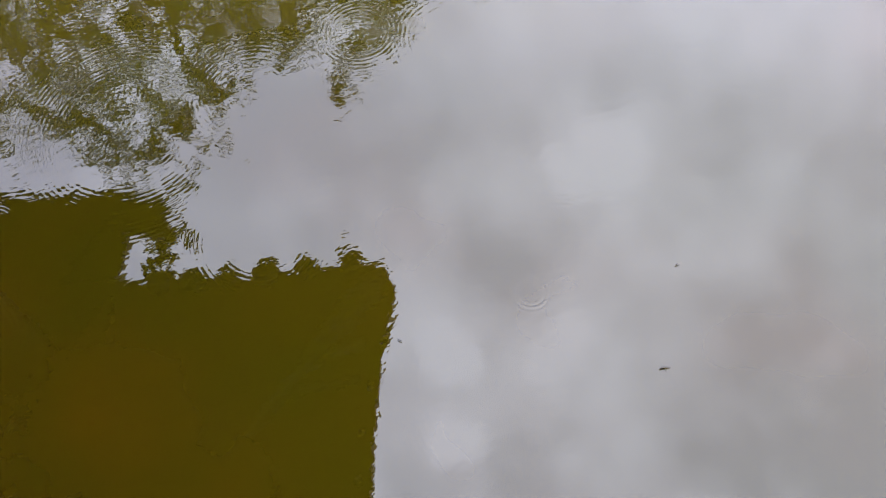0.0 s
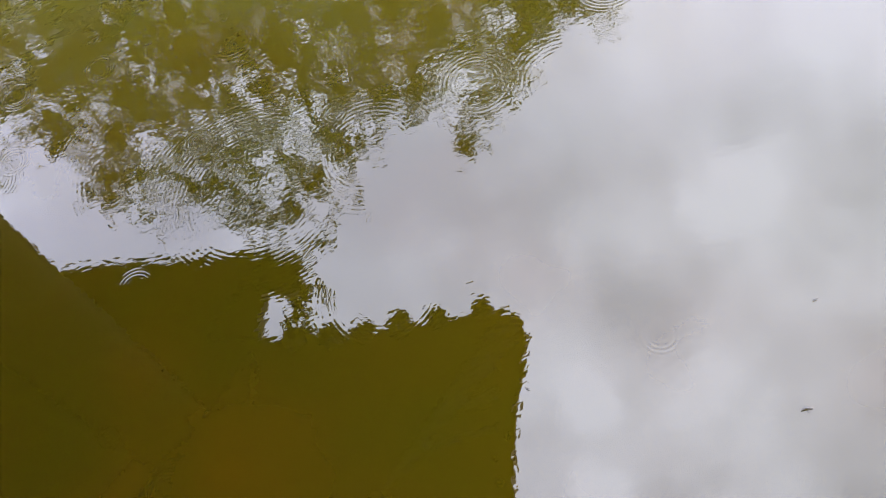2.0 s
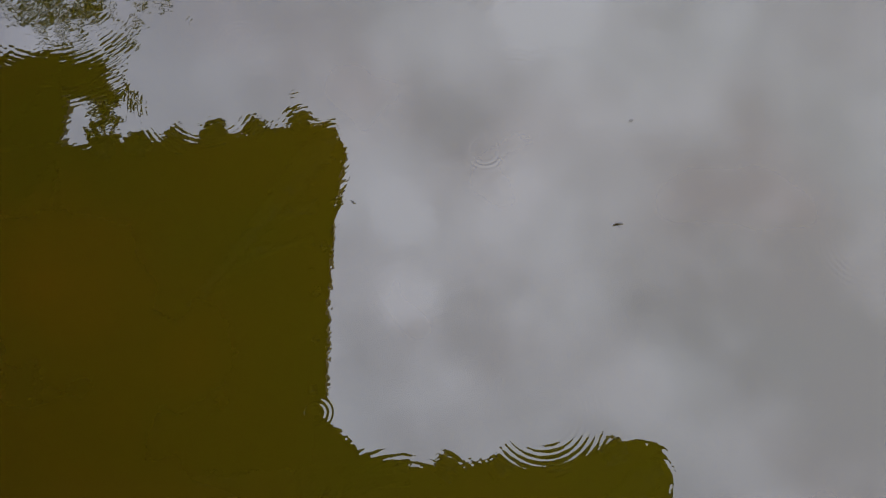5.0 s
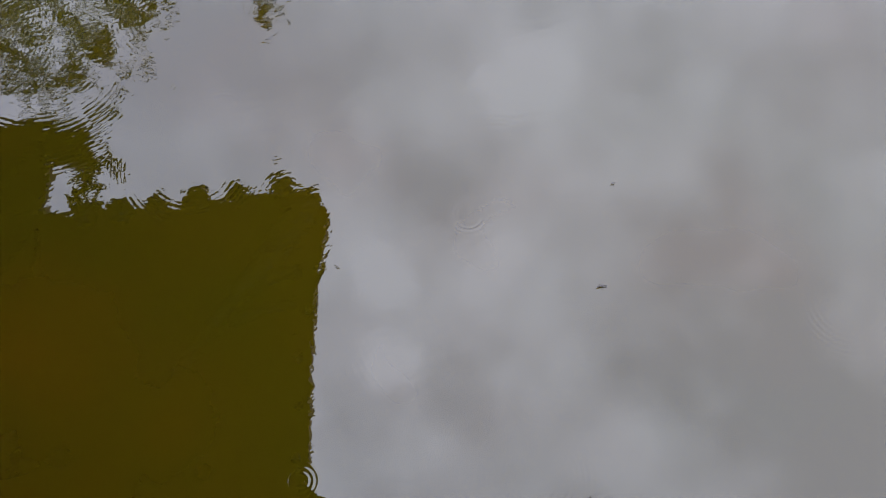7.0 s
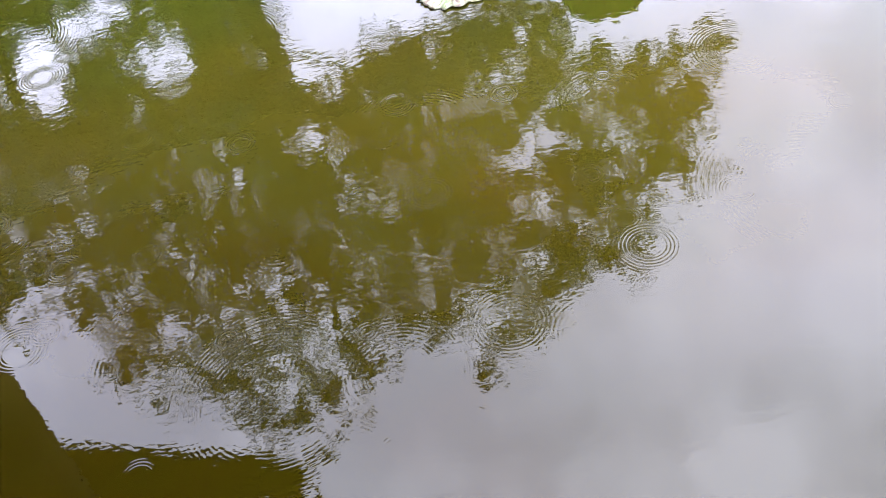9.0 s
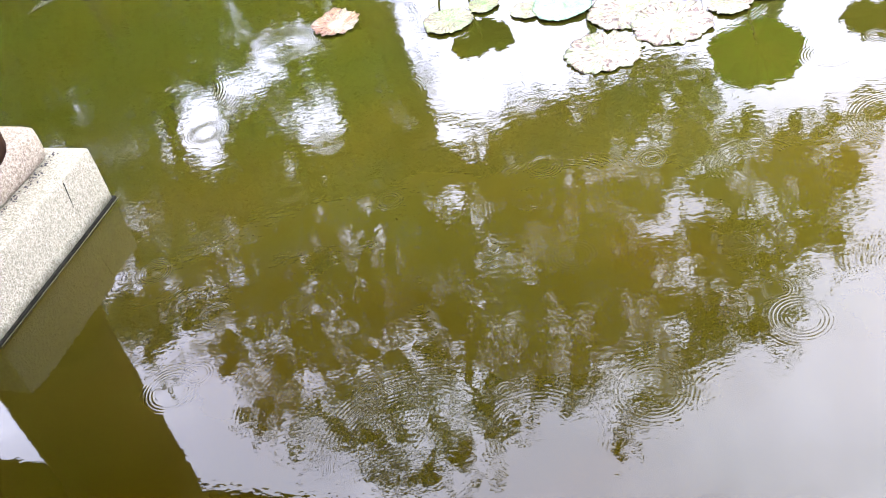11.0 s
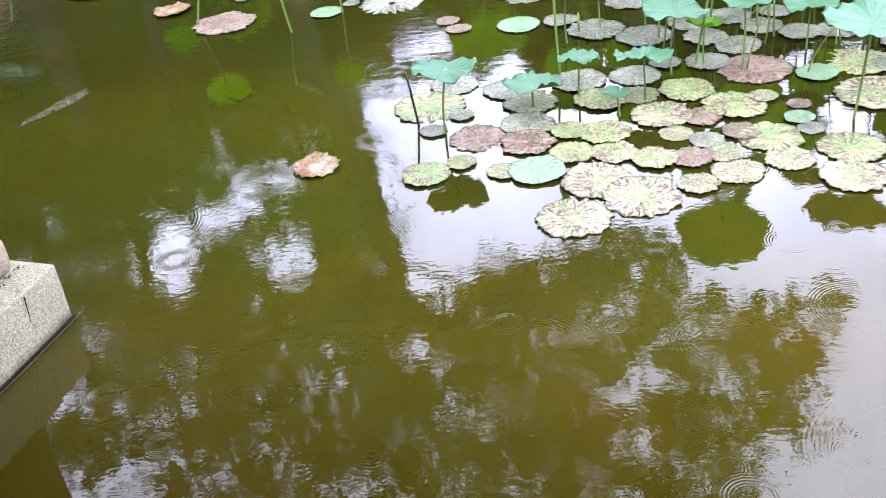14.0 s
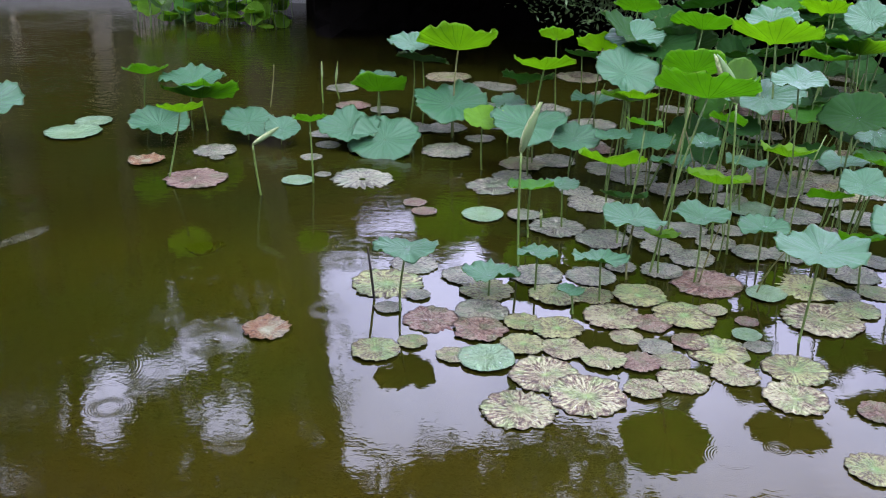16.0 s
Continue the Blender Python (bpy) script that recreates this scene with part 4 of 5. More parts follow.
pad(0.46, 4.56, 0.27, GREY)
pad(1.09, 4.65, 0.22, GREY)
pad(0.89, 4.68, 0.16, GREY)
pad(1.61, 4.91, 0.22, GREY)
pad(1.28, 4.82, 0.24, GREY)
pad(1.76, 4.50, 0.33, YELLOWING)
pad(1.90, 4.41, 0.18, GREY)
pad(2.08, 4.45, 0.19, YELLOWING)
pad(2.05, 4.66, 0.26, GREY)
pad(2.24, 4.82, 0.19, GREY)
pad(0.85, 5.06, 0.30, GREY)
pad(0.62, 5.21, 0.31, GREY)
pad(0.45, 5.39, 0.20, GREY)
pad(0.22, 5.39, 0.24, FRESH)
pad(0.29, 5.89, 0.32, GREY)
pad(0.42, 6.09, 0.26, GREY)
pad(1.13, 5.20, 0.27, GREY)
pad(1.32, 5.23, 0.26, GREY)
pad(1.45, 5.04, 0.22, GREY)
pad(1.15, 4.96, 0.23, GREY)
pad(1.47, 5.46, 0.21, GREY)
pad(1.70, 5.75, 0.22, GREY)
pad(1.79, 5.58, 0.29, FRESH)
pad(2.03, 5.50, 0.28, GREY)
pad(2.11, 5.22, 0.21, RUSTY)
pad(2.38, 5.49, 0.29, GREY)
pad(2.48, 6.13, 0.32, GREY)
pad(2.16, 6.03, 0.31, GREY)
pad(2.04, 6.25, 0.32, GREY)
pad(1.59, 5.99, 0.27, GREY)
pad(1.36, 5.90, 0.26, GREY)
pad(1.19, 6.13, 0.31, GREY)
pad(1.07, 6.31, 0.34, GREY)
pad(0.87, 5.62, 0.31, GREY)
pad(0.72, 6.44, 0.29, GREY)
pad(0.80, 5.84, 0.21, GREY)
pad(2.25, 5.77, 0.25, GREY)
pad(2.65, 5.93, 0.26, GREY)
pad(1.79, 4.89, 0.22, GREY)
pad(1.57, 5.23, 0.19, GREY)
pad(-0.51, 5.98, 0.39, GREY)
pad(-0.90, 5.91, 0.20, FRESH)
pad(-0.76, 6.04, 0.11, GREY)
pad(-2.59, 6.82, 0.39, FRESH)
pad(-2.54, 7.11, 0.26, FRESH)
pad(-1.53, 6.48, 0.29, GREY)
pad(-1.48, 6.32, 0.10, GREY)
pad(-1.91, 6.21, 0.23, BROWN)
pad(-1.52, 5.89, 0.38, RUSTY)
pad(-0.75, 3.90, 0.21, BROWN)
pad(-0.88, 6.40, 0.15, GREY)
pad(-0.80, 6.68, 0.18, GREY)
pad(-0.86, 6.95, 0.21, GREY)
pad(-0.87, 8.32, 0.27, GREY)
pad(-0.48, 7.64, 0.23, GREY)
pad(-0.20, 7.15, 0.26, GREY)
pad(0.01, 6.60, 0.35, GREY)
pad(0.00, 7.18, 0.29, GREY)
pad(0.24, 6.94, 0.22, GREY)
pad(0.45, 8.52, 0.30, GREY)
pad(-0.11, 5.42, 0.15, RUSTY)
pad(-0.17, 5.56, 0.14, RUSTY)
pad(-0.73, 7.77, 0.28, RUSTY)
leaf(-0.16, 4.12, 0.32, 0.29, -7, -88, WAXY)
leaf(0.44, 4.37, 0.20, 0.20, -2, -96, WAXY)
leaf(0.22, 4.30, 0.12, 0.29, -12, -93, WAXY)
leaf(0.91, 4.54, 0.33, 0.31, 2, -101, WAXY)
leaf(1.57, 3.91, 0.44, 0.38, 8, -111, WAXY)
leaf(1.57, 4.67, 0.25, 0.25, 6, -109, WAXY)
leaf(1.23, 4.56, 0.34, 0.27, 1, -105, WAXY)
leaf(1.43, 5.07, 0.36, 0.34, -18, -106, YOUNG)
leaf(0.88, 5.18, 0.42, 0.36, -19, -100, YOUNG)
leaf(0.45, 5.05, 0.30, 0.25, -19, -95, GREEN)
leaf(0.64, 5.24, 0.25, 0.19, -1, -97, WAXY)
leaf(0.51, 6.11, 0.36, 0.48, 12, -95, WAXY)
leaf(0.78, 5.99, 0.30, 0.33, 13, -97, WAXY)
leaf(0.04, 6.92, 0.28, 0.52, 10, -90, WAXY)
leaf(0.23, 6.24, 0.35, 0.26, 10, -92, YOUNG)
leaf(1.20, 4.60, 0.94, 0.47, -21, -104, GREEN)
leaf(1.07, 6.07, 0.70, 0.40, 30, -70, WAXY)
leaf(1.51, 5.23, 0.85, 0.19, 60, -106, PALE)
leaf(1.84, 5.83, 0.64, 0.48, 26, -108, WAXY)
leaf(1.76, 5.04, 0.90, 0.29, 13, -109, WAXY)
leaf(1.86, 5.81, 0.98, 0.52, -17, -108, YOUNG)
leaf(1.57, 6.35, 0.94, 0.40, -24, -104, GREEN)
leaf(1.17, 6.42, 0.85, 0.38, 14, -100, WAXY)
leaf(1.01, 6.66, 0.75, 0.34, -32, -99, YOUNG)
leaf(1.33, 7.29, 0.90, 0.34, -24, -100, GREEN)
leaf(0.61, 6.39, 0.66, 0.40, -25, -95, YOUNG)
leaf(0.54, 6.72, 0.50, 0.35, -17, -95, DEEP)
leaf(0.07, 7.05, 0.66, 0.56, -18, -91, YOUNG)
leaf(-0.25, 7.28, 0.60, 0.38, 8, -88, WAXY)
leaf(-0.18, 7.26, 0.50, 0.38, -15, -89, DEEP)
leaf(-0.49, 7.20, 0.30, 0.40, -21, -86, GREEN)
leaf(-0.51, 7.39, 0.34, 0.27, 4, -86, WAXY)
leaf(-0.66, 6.70, 0.14, 0.43, 12, -84, WAXY)
leaf(-0.41, 6.59, 0.10, 0.48, 22, -86, WAXY)
leaf(-0.82, 5.93, 0.39, 0.21, -27, -82, GREEN, (0.02, -0.05))
leaf(-1.36, 6.78, 0.14, 0.37, 8, -79, WAXY)
leaf(-1.11, 6.68, 0.12, 0.25, 19, -81, WAXY)
leaf(-1.77, 6.96, 0.38, 0.46, 8, -76, WAXY)
leaf(-1.72, 6.98, 0.28, 0.53, -19, -76, GREEN)
leaf(-2.10, 6.99, 0.42, 0.32, -18, -73, GREEN)
leaf(-1.94, 6.68, 0.14, 0.41, 18, -74, WAXY)
leaf(-1.60, 5.95, 0.43, 0.28, -17, -75, YOUNG, (-0.11, -0.08))
leaf(-2.95, 6.37, 0.34, 0.46, 11, -65, WAXY, (-0.08, -0.05))
leaf(1.23, 5.95, 0.30, 0.31, 10, -102, WAXY)
leaf(1.00, 5.87, 0.35, 0.23, 6, -100, WAXY)
leaf(1.85, 5.29, 0.45, 0.30, -17, -109, YOUNG)
leaf(2.18, 5.31, 0.40, 0.30, -4, -112, WAXY)
leaf(2.00, 4.61, 0.50, 0.24, 20, -113, WAXY)
leaf(2.06, 4.98, 0.75, 0.38, 27, -112, DEEP)
leaf(2.23, 5.15, 0.60, 0.21, 25, -113, WAXY)
leaf(2.50, 6.18, 0.85, 0.42, -22, -112, YOUNG)
leaf(2.30, 6.15, 0.80, 0.34, -16, -111, GREEN)
leaf(2.48, 6.74, 1.00, 0.40, -18, -110, YOUNG)
leaf(2.62, 6.41, 1.00, 0.33, 24, -112, WAXY)
leaf(2.05, 6.52, 0.95, 0.35, 21, -107, WAXY)
leaf(1.53, 5.38, 0.60, 0.21, -17, -106, GREEN)
leaf(1.13, 5.64, 0.50, 0.21, -15, -101, GREEN)
leaf(1.95, 4.87, 0.35, 0.23, -17, -112, GREEN)
leaf(1.96, 4.42, 0.30, 0.24, -16, -114, GREEN)
leaf(0.72, 4.27, 0.22, 0.27, -11, -99, WAXY)
leaf(0.58, 4.15, 0.12, 0.13, -2, -98, WAXY)
leaf(1.06, 4.60, 0.22, 0.18, -19, -103, YOUNG)
leaf(0.93, 4.99, 0.28, 0.25, -17, -101, DEEP)
leaf(1.48, 5.62, 0.40, 0.19, 5, -105, WAXY)
leaf(0.76, 7.18, 0.70, 0.24, -25, -96, YOUNG)
leaf(0.93, 7.05, 0.60, 0.24, -22, -97, DEEP)
leaf(1.50, 6.48, 0.80, 0.42, -30, -103, DEEP)
leaf(2.28, 6.23, 0.50, 0.26, 4, -110, DEEP)
leaf(0.99, 6.77, 0.35, 0.31, 5, -98, WAXY)
leaf(1.33, 5.71, 0.25, 0.27, -2, -103, WAXY)
leaf(1.72, 5.59, 0.30, 0.24, 0, -107, WAXY)
leaf(0.42, 6.83, 0.30, 0.24, 6, -94, WAXY)
leaf(1.27, 5.20, 0.92, 0.33, -32, -104, GREEN)
leaf(1.10, 6.00, 0.56, 0.34, -16, -100, YOUNG)
leaf(2.08, 4.16, 0.45, 0.40, 4, -116, WAXY)
leaf(2.34, 4.64, 0.45, 0.42, 10, -116, WAXY)
leaf(2.52, 5.18, 0.70, 0.46, 8, -114, DEEP)
leaf(2.22, 4.92, 0.52, 0.34, -12, -113, GREEN)

def rolled_leaf(base, joint, tip, width, label):
    """A young leaf still rolled up, pale at its edges, on its stalk."""
    th = tagged(new("rolled_lotus_leaf"), label, "lotus leaf")
    th.location = (base[0], base[1], 0)
    o = Vector((base[0], base[1], 0))
    rng = random.Random(int(base[0] * 100) + 7)
    bm = bmesh.new()
    tube(bm, bent(Vector(base) - o - Vector((0, 0, 0.05)), Vector(joint) - o, 0.02, rng), [0.006] * 9, 7)
    part("stalk", bm, M_STALK, th)
    for turn in (-0.5, 0.5):
        bm = bmesh.new()
        side = Vector((turn * width * 0.9, 0, 0))
        tube(bm, bent(Vector(joint) - o + side * 0.3, Vector(tip) - o + side * 0.4, 0.03 + 0.02 * turn, rng), [0.25 * width, 0.55 * width, 0.75 * width, 0.8 * width, 0.75 * width, 0.65 * width, 0.5 * width, 0.3 * width, 0.08 * width], 8)
        part("roll", bm, M_BUD if turn < 0 else M_PALE, th, "pale rolled blade edge")


rolled_leaf((0.38, 4.65, 0.00), (0.36, 4.65, 0.60), (0.44, 4.64, 0.85), 0.027, "young lotus leaf still rolled, pale-edged, on a tall stalk")
rolled_leaf((-1.07, 5.64, 0.00), (-1.11, 5.63, 0.31), (-0.96, 5.66, 0.41), 0.018, "young rolled lotus leaf leaning over the water")
rolled_leaf((-0.97, 7.85, 0.00), (-0.98, 7.85, 0.19), (-0.98, 7.85, 0.33), 0.01, "dry rolled lotus leaf on a thin stalk")
rolled_leaf((-0.85, 7.99, 0.00), (-0.89, 7.99, 0.11), (-0.87, 7.99, 0.30), 0.01, "dry rolled lotus leaf on a thin stalk")
rolled_leaf((0.54, 5.20, 0.00), (0.53, 5.21, 0.05), (0.53, 5.21, 0.11), 0.012, "small green lotus bud just above the water")
rolled_leaf((1.48, 4.90, 0.00), (1.43, 4.93, 0.80), (1.29, 4.90, 1.04), 0.040, "half-unrolled pale lotus leaf among the tall leaves")
stalk((1.30, 5.67, 0.00), (1.38, 5.65, 0.59), 0.008, M_STALK_DRY, "thick dry lotus stalk leaning among the leaves", 0.01)
stalk((-0.31, 4.24, 0.00), (-0.34, 4.24, 0.26), 0.006, M_STALK_DARK, "black rotten lotus stalk with a withered tip", 0.02)
stalk((1.23, 5.87, 0.00), (1.36, 5.85, 0.37), 0.007, M_STALK, "thick green lotus stalk leaning", 0.02)
stalk((1.25, 4.53, 0.00), (1.31, 4.51, 0.30), 0.004, M_STALK_DRY, "thin dry lotus stalk leaning", 0.02)
stalk((1.87, 5.82, 0.00), (1.82, 5.84, 0.65), 0.007, M_STALK, "tall green lotus stalk", 0.02)
stalk((2.16, 6.05, 0.00), (1.95, 6.12, 0.43), 0.005, M_STALK_DRY, "bent dry lotus stalk", 0.02)
stalk((2.48, 7.09, 0.00), (2.45, 7.10, 0.18), 0.005, M_STALK_DRY, "bent dry lotus stalk", 0.02)
stalk((-1.36, 7.67, 0.00), (-1.32, 7.67, 0.33), 0.005, M_STALK_DRY, "thin dry lotus stalk", 0.02)


# older growth behind, beyond the last leaf that stands apart
rng = random.Random(11)
for _ in range(90):
    px, py = rng.uniform(0.0, 5.5), rng.uniform(5.9, 9.3)
    if px > 0.12 * (9.5 - py) - 0.1:
        pad(px, py, rng.uniform(0.22, 0.42), rng.choice((GREY, GREY, MOTTLED, RUSTY)))
# mostly DEEP leaves, whose darkened colour carries the background's shade
for _ in range(110):
    px, py = rng.uniform(0.9, 6.0), rng.uniform(6.1, 9.4)
    if px > 0.42 * py - 1.6:
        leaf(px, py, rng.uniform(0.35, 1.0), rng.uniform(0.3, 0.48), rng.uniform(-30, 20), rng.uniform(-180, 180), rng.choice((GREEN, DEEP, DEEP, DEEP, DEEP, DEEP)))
for _ in range(20):
    px, py = rng.uniform(1.0, 2.7), rng.uniform(5.4, 7.4)
    if px > 0.25 * py - 0.3:
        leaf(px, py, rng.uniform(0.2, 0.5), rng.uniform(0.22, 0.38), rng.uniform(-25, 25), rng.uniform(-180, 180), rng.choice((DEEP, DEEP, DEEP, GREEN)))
for _ in range(95):
    leaf(rng.uniform(-3.4, -1.75), rng.uniform(10.8, 11.9), rng.uniform(0.02, 0.45), rng.uniform(0.12, 0.28), rng.uniform(-30, 75), rng.uniform(-125, -55), rng.choice((YOUNG, YOUNG, YOUNG, GREEN, PALE)))
for _ in range(24):
    px, py = rng.uniform(0.7, 2.6), rng.uniform(4.4, 7.5)
    hgt = rng.uniform(0.2, 0.75)
    stalk((px, py, -0.1), (px + rng.gauss(0, 0.12), py + rng.gauss(0, 0.1), hgt), 0.004, rng.choice((M_STALK, M_STALK, M_STALK_DRY)), "thin bare lotus stalk among the leaves", 0.09)

# ---- far bank, trees and wall ----
def bank():
    """An undercut bank of rocks and roots along the far shore, its deep shade put into a near-black colour."""
    bm = bmesh.new()
    nx, nz = 70, 10
    rows = []
    for j in range(nz + 1):
        row = []
        for i in range(nx + 1):
            x = -1.7 + i * 0.16
            # the bank dips where the shrubs thin out
            low = 0.75 * max(0.0, 1 - ((x + 0.55) / 0.95) ** 4)
            z = -0.5 + j * (0.22 - 0.1 * low)
            out = 10.65 + 0.03 * x * x * 0.2 + 0.9 * (i < 2) * (2 - i)
            bulge = 0.35 * noise.noise(Vector((x * 1.3, z * 1.8, 3.1))) + 0.15 * noise.noise(Vector((x * 3.7, z * 4.1, 8)))
            # the overhang, above the view, is pushed out to shade the face below
            row.append(bm.verts.new((x, out + bulge - 2.05 * min(1.0, max(0.0, (z - 0.72) / 0.25)), z)))
        row.append(bm.verts.new((x + 0.5, 13.5, -0.5 + j * 0.16)))
        row.insert(0, bm.verts.new((-1.9, 13.5, -0.5 + j * 0.16)))
        rows.append(row)
    for a, b in zip(rows, rows[1:]):
        for k in range(len(a) - 1):
            bm.faces.new((a[k], a[k + 1], b[k + 1], b[k]))
    bm.faces.new(rows[-1])
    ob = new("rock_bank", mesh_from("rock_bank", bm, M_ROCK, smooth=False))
    tagged(ob, "overhanging bank of rock and roots, coloured near black for its shade", "bank", kind="structure")


bank()


def leafy(bm, centre, radius, count, size, rng, flat=0.75):
    """Adds many small leaves, each a bent four-sided blade, scattered in a loose ball."""
    for _ in range(count):
        v = Vector((rng.gauss(0, 1), rng.gauss(0, 1), rng.gauss(0, 1)))
        v = v.normalized() * radius * rng.random() ** 0.45
        v.z *= flat
        c = centre + v
        q = Euler((rng.uniform(0, 6.3), rng.uniform(0, 6.3), rng.uniform(0, 6.3))).to_matrix()
        l, w = size * rng.uniform(0.7, 1.4), size * rng.uniform(0.25, 0.45)
        pts = [bm.verts.new(c + q @ Vector(p)) for p in ((0, -l, 0), (w, 0, 0.15 * l), (0, l, 0), (-w, 0, 0.15 * l))]
        bm.faces.new((pts[0], pts[1], pts[3]))
        bm.faces.new((pts[1], pts[2], pts[3]))


def tree(name, foot, fork, boughs, label, leaf_size=0.10, density=950, seed=1, girth=0.3):
    """A tree: tapered trunk, limbs that branch from bough to bough and a crown of many small leaves."""
    rng = random.Random(seed)
    th = tagged(new(name), label, "tree")
    wood = bmesh.new()
    foot, fork = Vector(foot), Vector(fork)
    tube(wood, bent(foot, fork, 0.05, rng), [girth * (1.15 - 0.085 * i) for i in range(9)], 12)
    crown = bmesh.new()
    joined = [(fork, girth * 0.45)]
    for x, y, z, r in sorted(boughs, key=lambda b: (Vector(b[:3]) - fork).length):
        p = Vector((x, y, z))
        root, thick = min(joined, key=lambda q: (q[0] - p).length)
        thin = max(0.012, thick * 0.62)
        tube(wood, bent(root, p, 0.09, rng), [thick + (thin - thick) * i / 8 for i in range(9)], 6)
        joined.append((p, thin))
        # a leafy heart, and looser sprays reaching past it; the crown opens towards its top
        full = density
        density *= (1.0 if z < 8.0 else 0.85 if z < 9.3 else 0.62) * (1.0 if x < 2.2 else 0.8)
        leafy(crown, p, r * 1.05, int(density * r * r), leaf_size, rng)
        for _ in range(max(4, int(10 * r))):
            v = Vector((rng.gauss(0, 1), rng.gauss(0, 1), rng.gauss(0, 0.8))).normalized()
            c = p + v * r * rng.uniform(0.75, 1.3)
            leafy(crown, c, r * rng.uniform(0.25, 0.5), int(density * r * 0.13), leaf_size, rng)
        # thin outermost twigs
        for _ in range(4 + int(5 * r)):
            v = Vector((rng.gauss(0, 1), rng.gauss(0, 1), rng.gauss(0, 0.9))).normalized()
            leafy(crown, p + v * r * rng.uniform(1.1, 1.7), r * rng.uniform(0.5, 0.9), int(density * r * r * 0.045) + 5, leaf_size * 0.8, rng)
        density = full
    part("trunk", wood, M_BARK, th, "dark bark")
    part("crown", crown, M_TREELEAF, th, "small dark green leaves", smooth=False)
    return th


tree("tree", (-2.4, 13.5, 0.3), (-1.38, 11.7, 5.8), [
    (-3.7, 11.1, 7.5, 0.75), (-2.5, 11.4, 8.0, 0.77), (-1.0, 9.9, 6.5, 0.73), (-0.0, 10.0, 7.2, 0.75), (1.2, 11.4, 9.2, 0.80), (2.4, 11.0, 9.5, 0.72), (3.0, 10.7, 8.5, 0.59), (0.2, 10.4, 6.1, 0.59), (1.2, 10.9, 6.7, 0.55), (2.4, 10.7, 6.8, 0.47), (3.3, 10.5, 6.8, 0.47), (-1.6, 10.0, 5.7, 0.49), (-2.4, 10.4, 5.7, 0.44), (-1.4, 10.5, 8.9, 0.59), (-0.1, 11.2, 10.0, 0.73), (1.3, 11.7, 11.1, 0.59), (-4.6, 10.8, 9.5, 0.36), (-3.5, 10.3, 9.4, 0.39), (-2.9, 10.3, 9.9, 0.40), (-2.2, 10.1, 9.3, 0.42), (-1.4, 9.8, 9.4, 0.38), (-1.2, 9.8, 10.1, 0.26),
], "tall spreading tree overhanging the far bank", seed=3, girth=0.34)
tree("tree", (-6.4, 14.0, 0.3), (-5.3, 12.6, 4.6), [
    (0.9, 10.7, 11.3, 0.28), (1.5, 10.3, 10.2, 0.31), (-4.5, 9.6, 8.8, 0.21), (-3.4, 11.1, 12.1, 0.30), (-2.7, 10.5, 11.8, 0.24), (3.6, 10.3, 7.5, 0.36), (3.6, 9.6, 5.8, 0.29), (3.6, 9.2, 4.9, 0.17), (0.9, 10.4, 5.4, 0.36), (1.9, 9.9, 5.4, 0.28), (-3.7, 10.2, 5.8, 0.44), (-4.8, 10.8, 6.7, 0.33), (-4.5, 10.2, 5.3, 0.22), (-4.9, 8.9, 6.2, 0.25), (-4.3, 10.8, 7.9, 0.42), (-5.3, 10.1, 5.8, 0.19), (3.2, 10.8, 10.0, 0.32), (-3.1, 11.2, 8.6, 0.52), (-3.8, 10.7, 8.3, 0.34), (2.1, 11.2, 8.2, 0.42), (-0.2, 10.5, 5.3, 0.21),
], "leaning tree with an open feathery crown", seed=5)
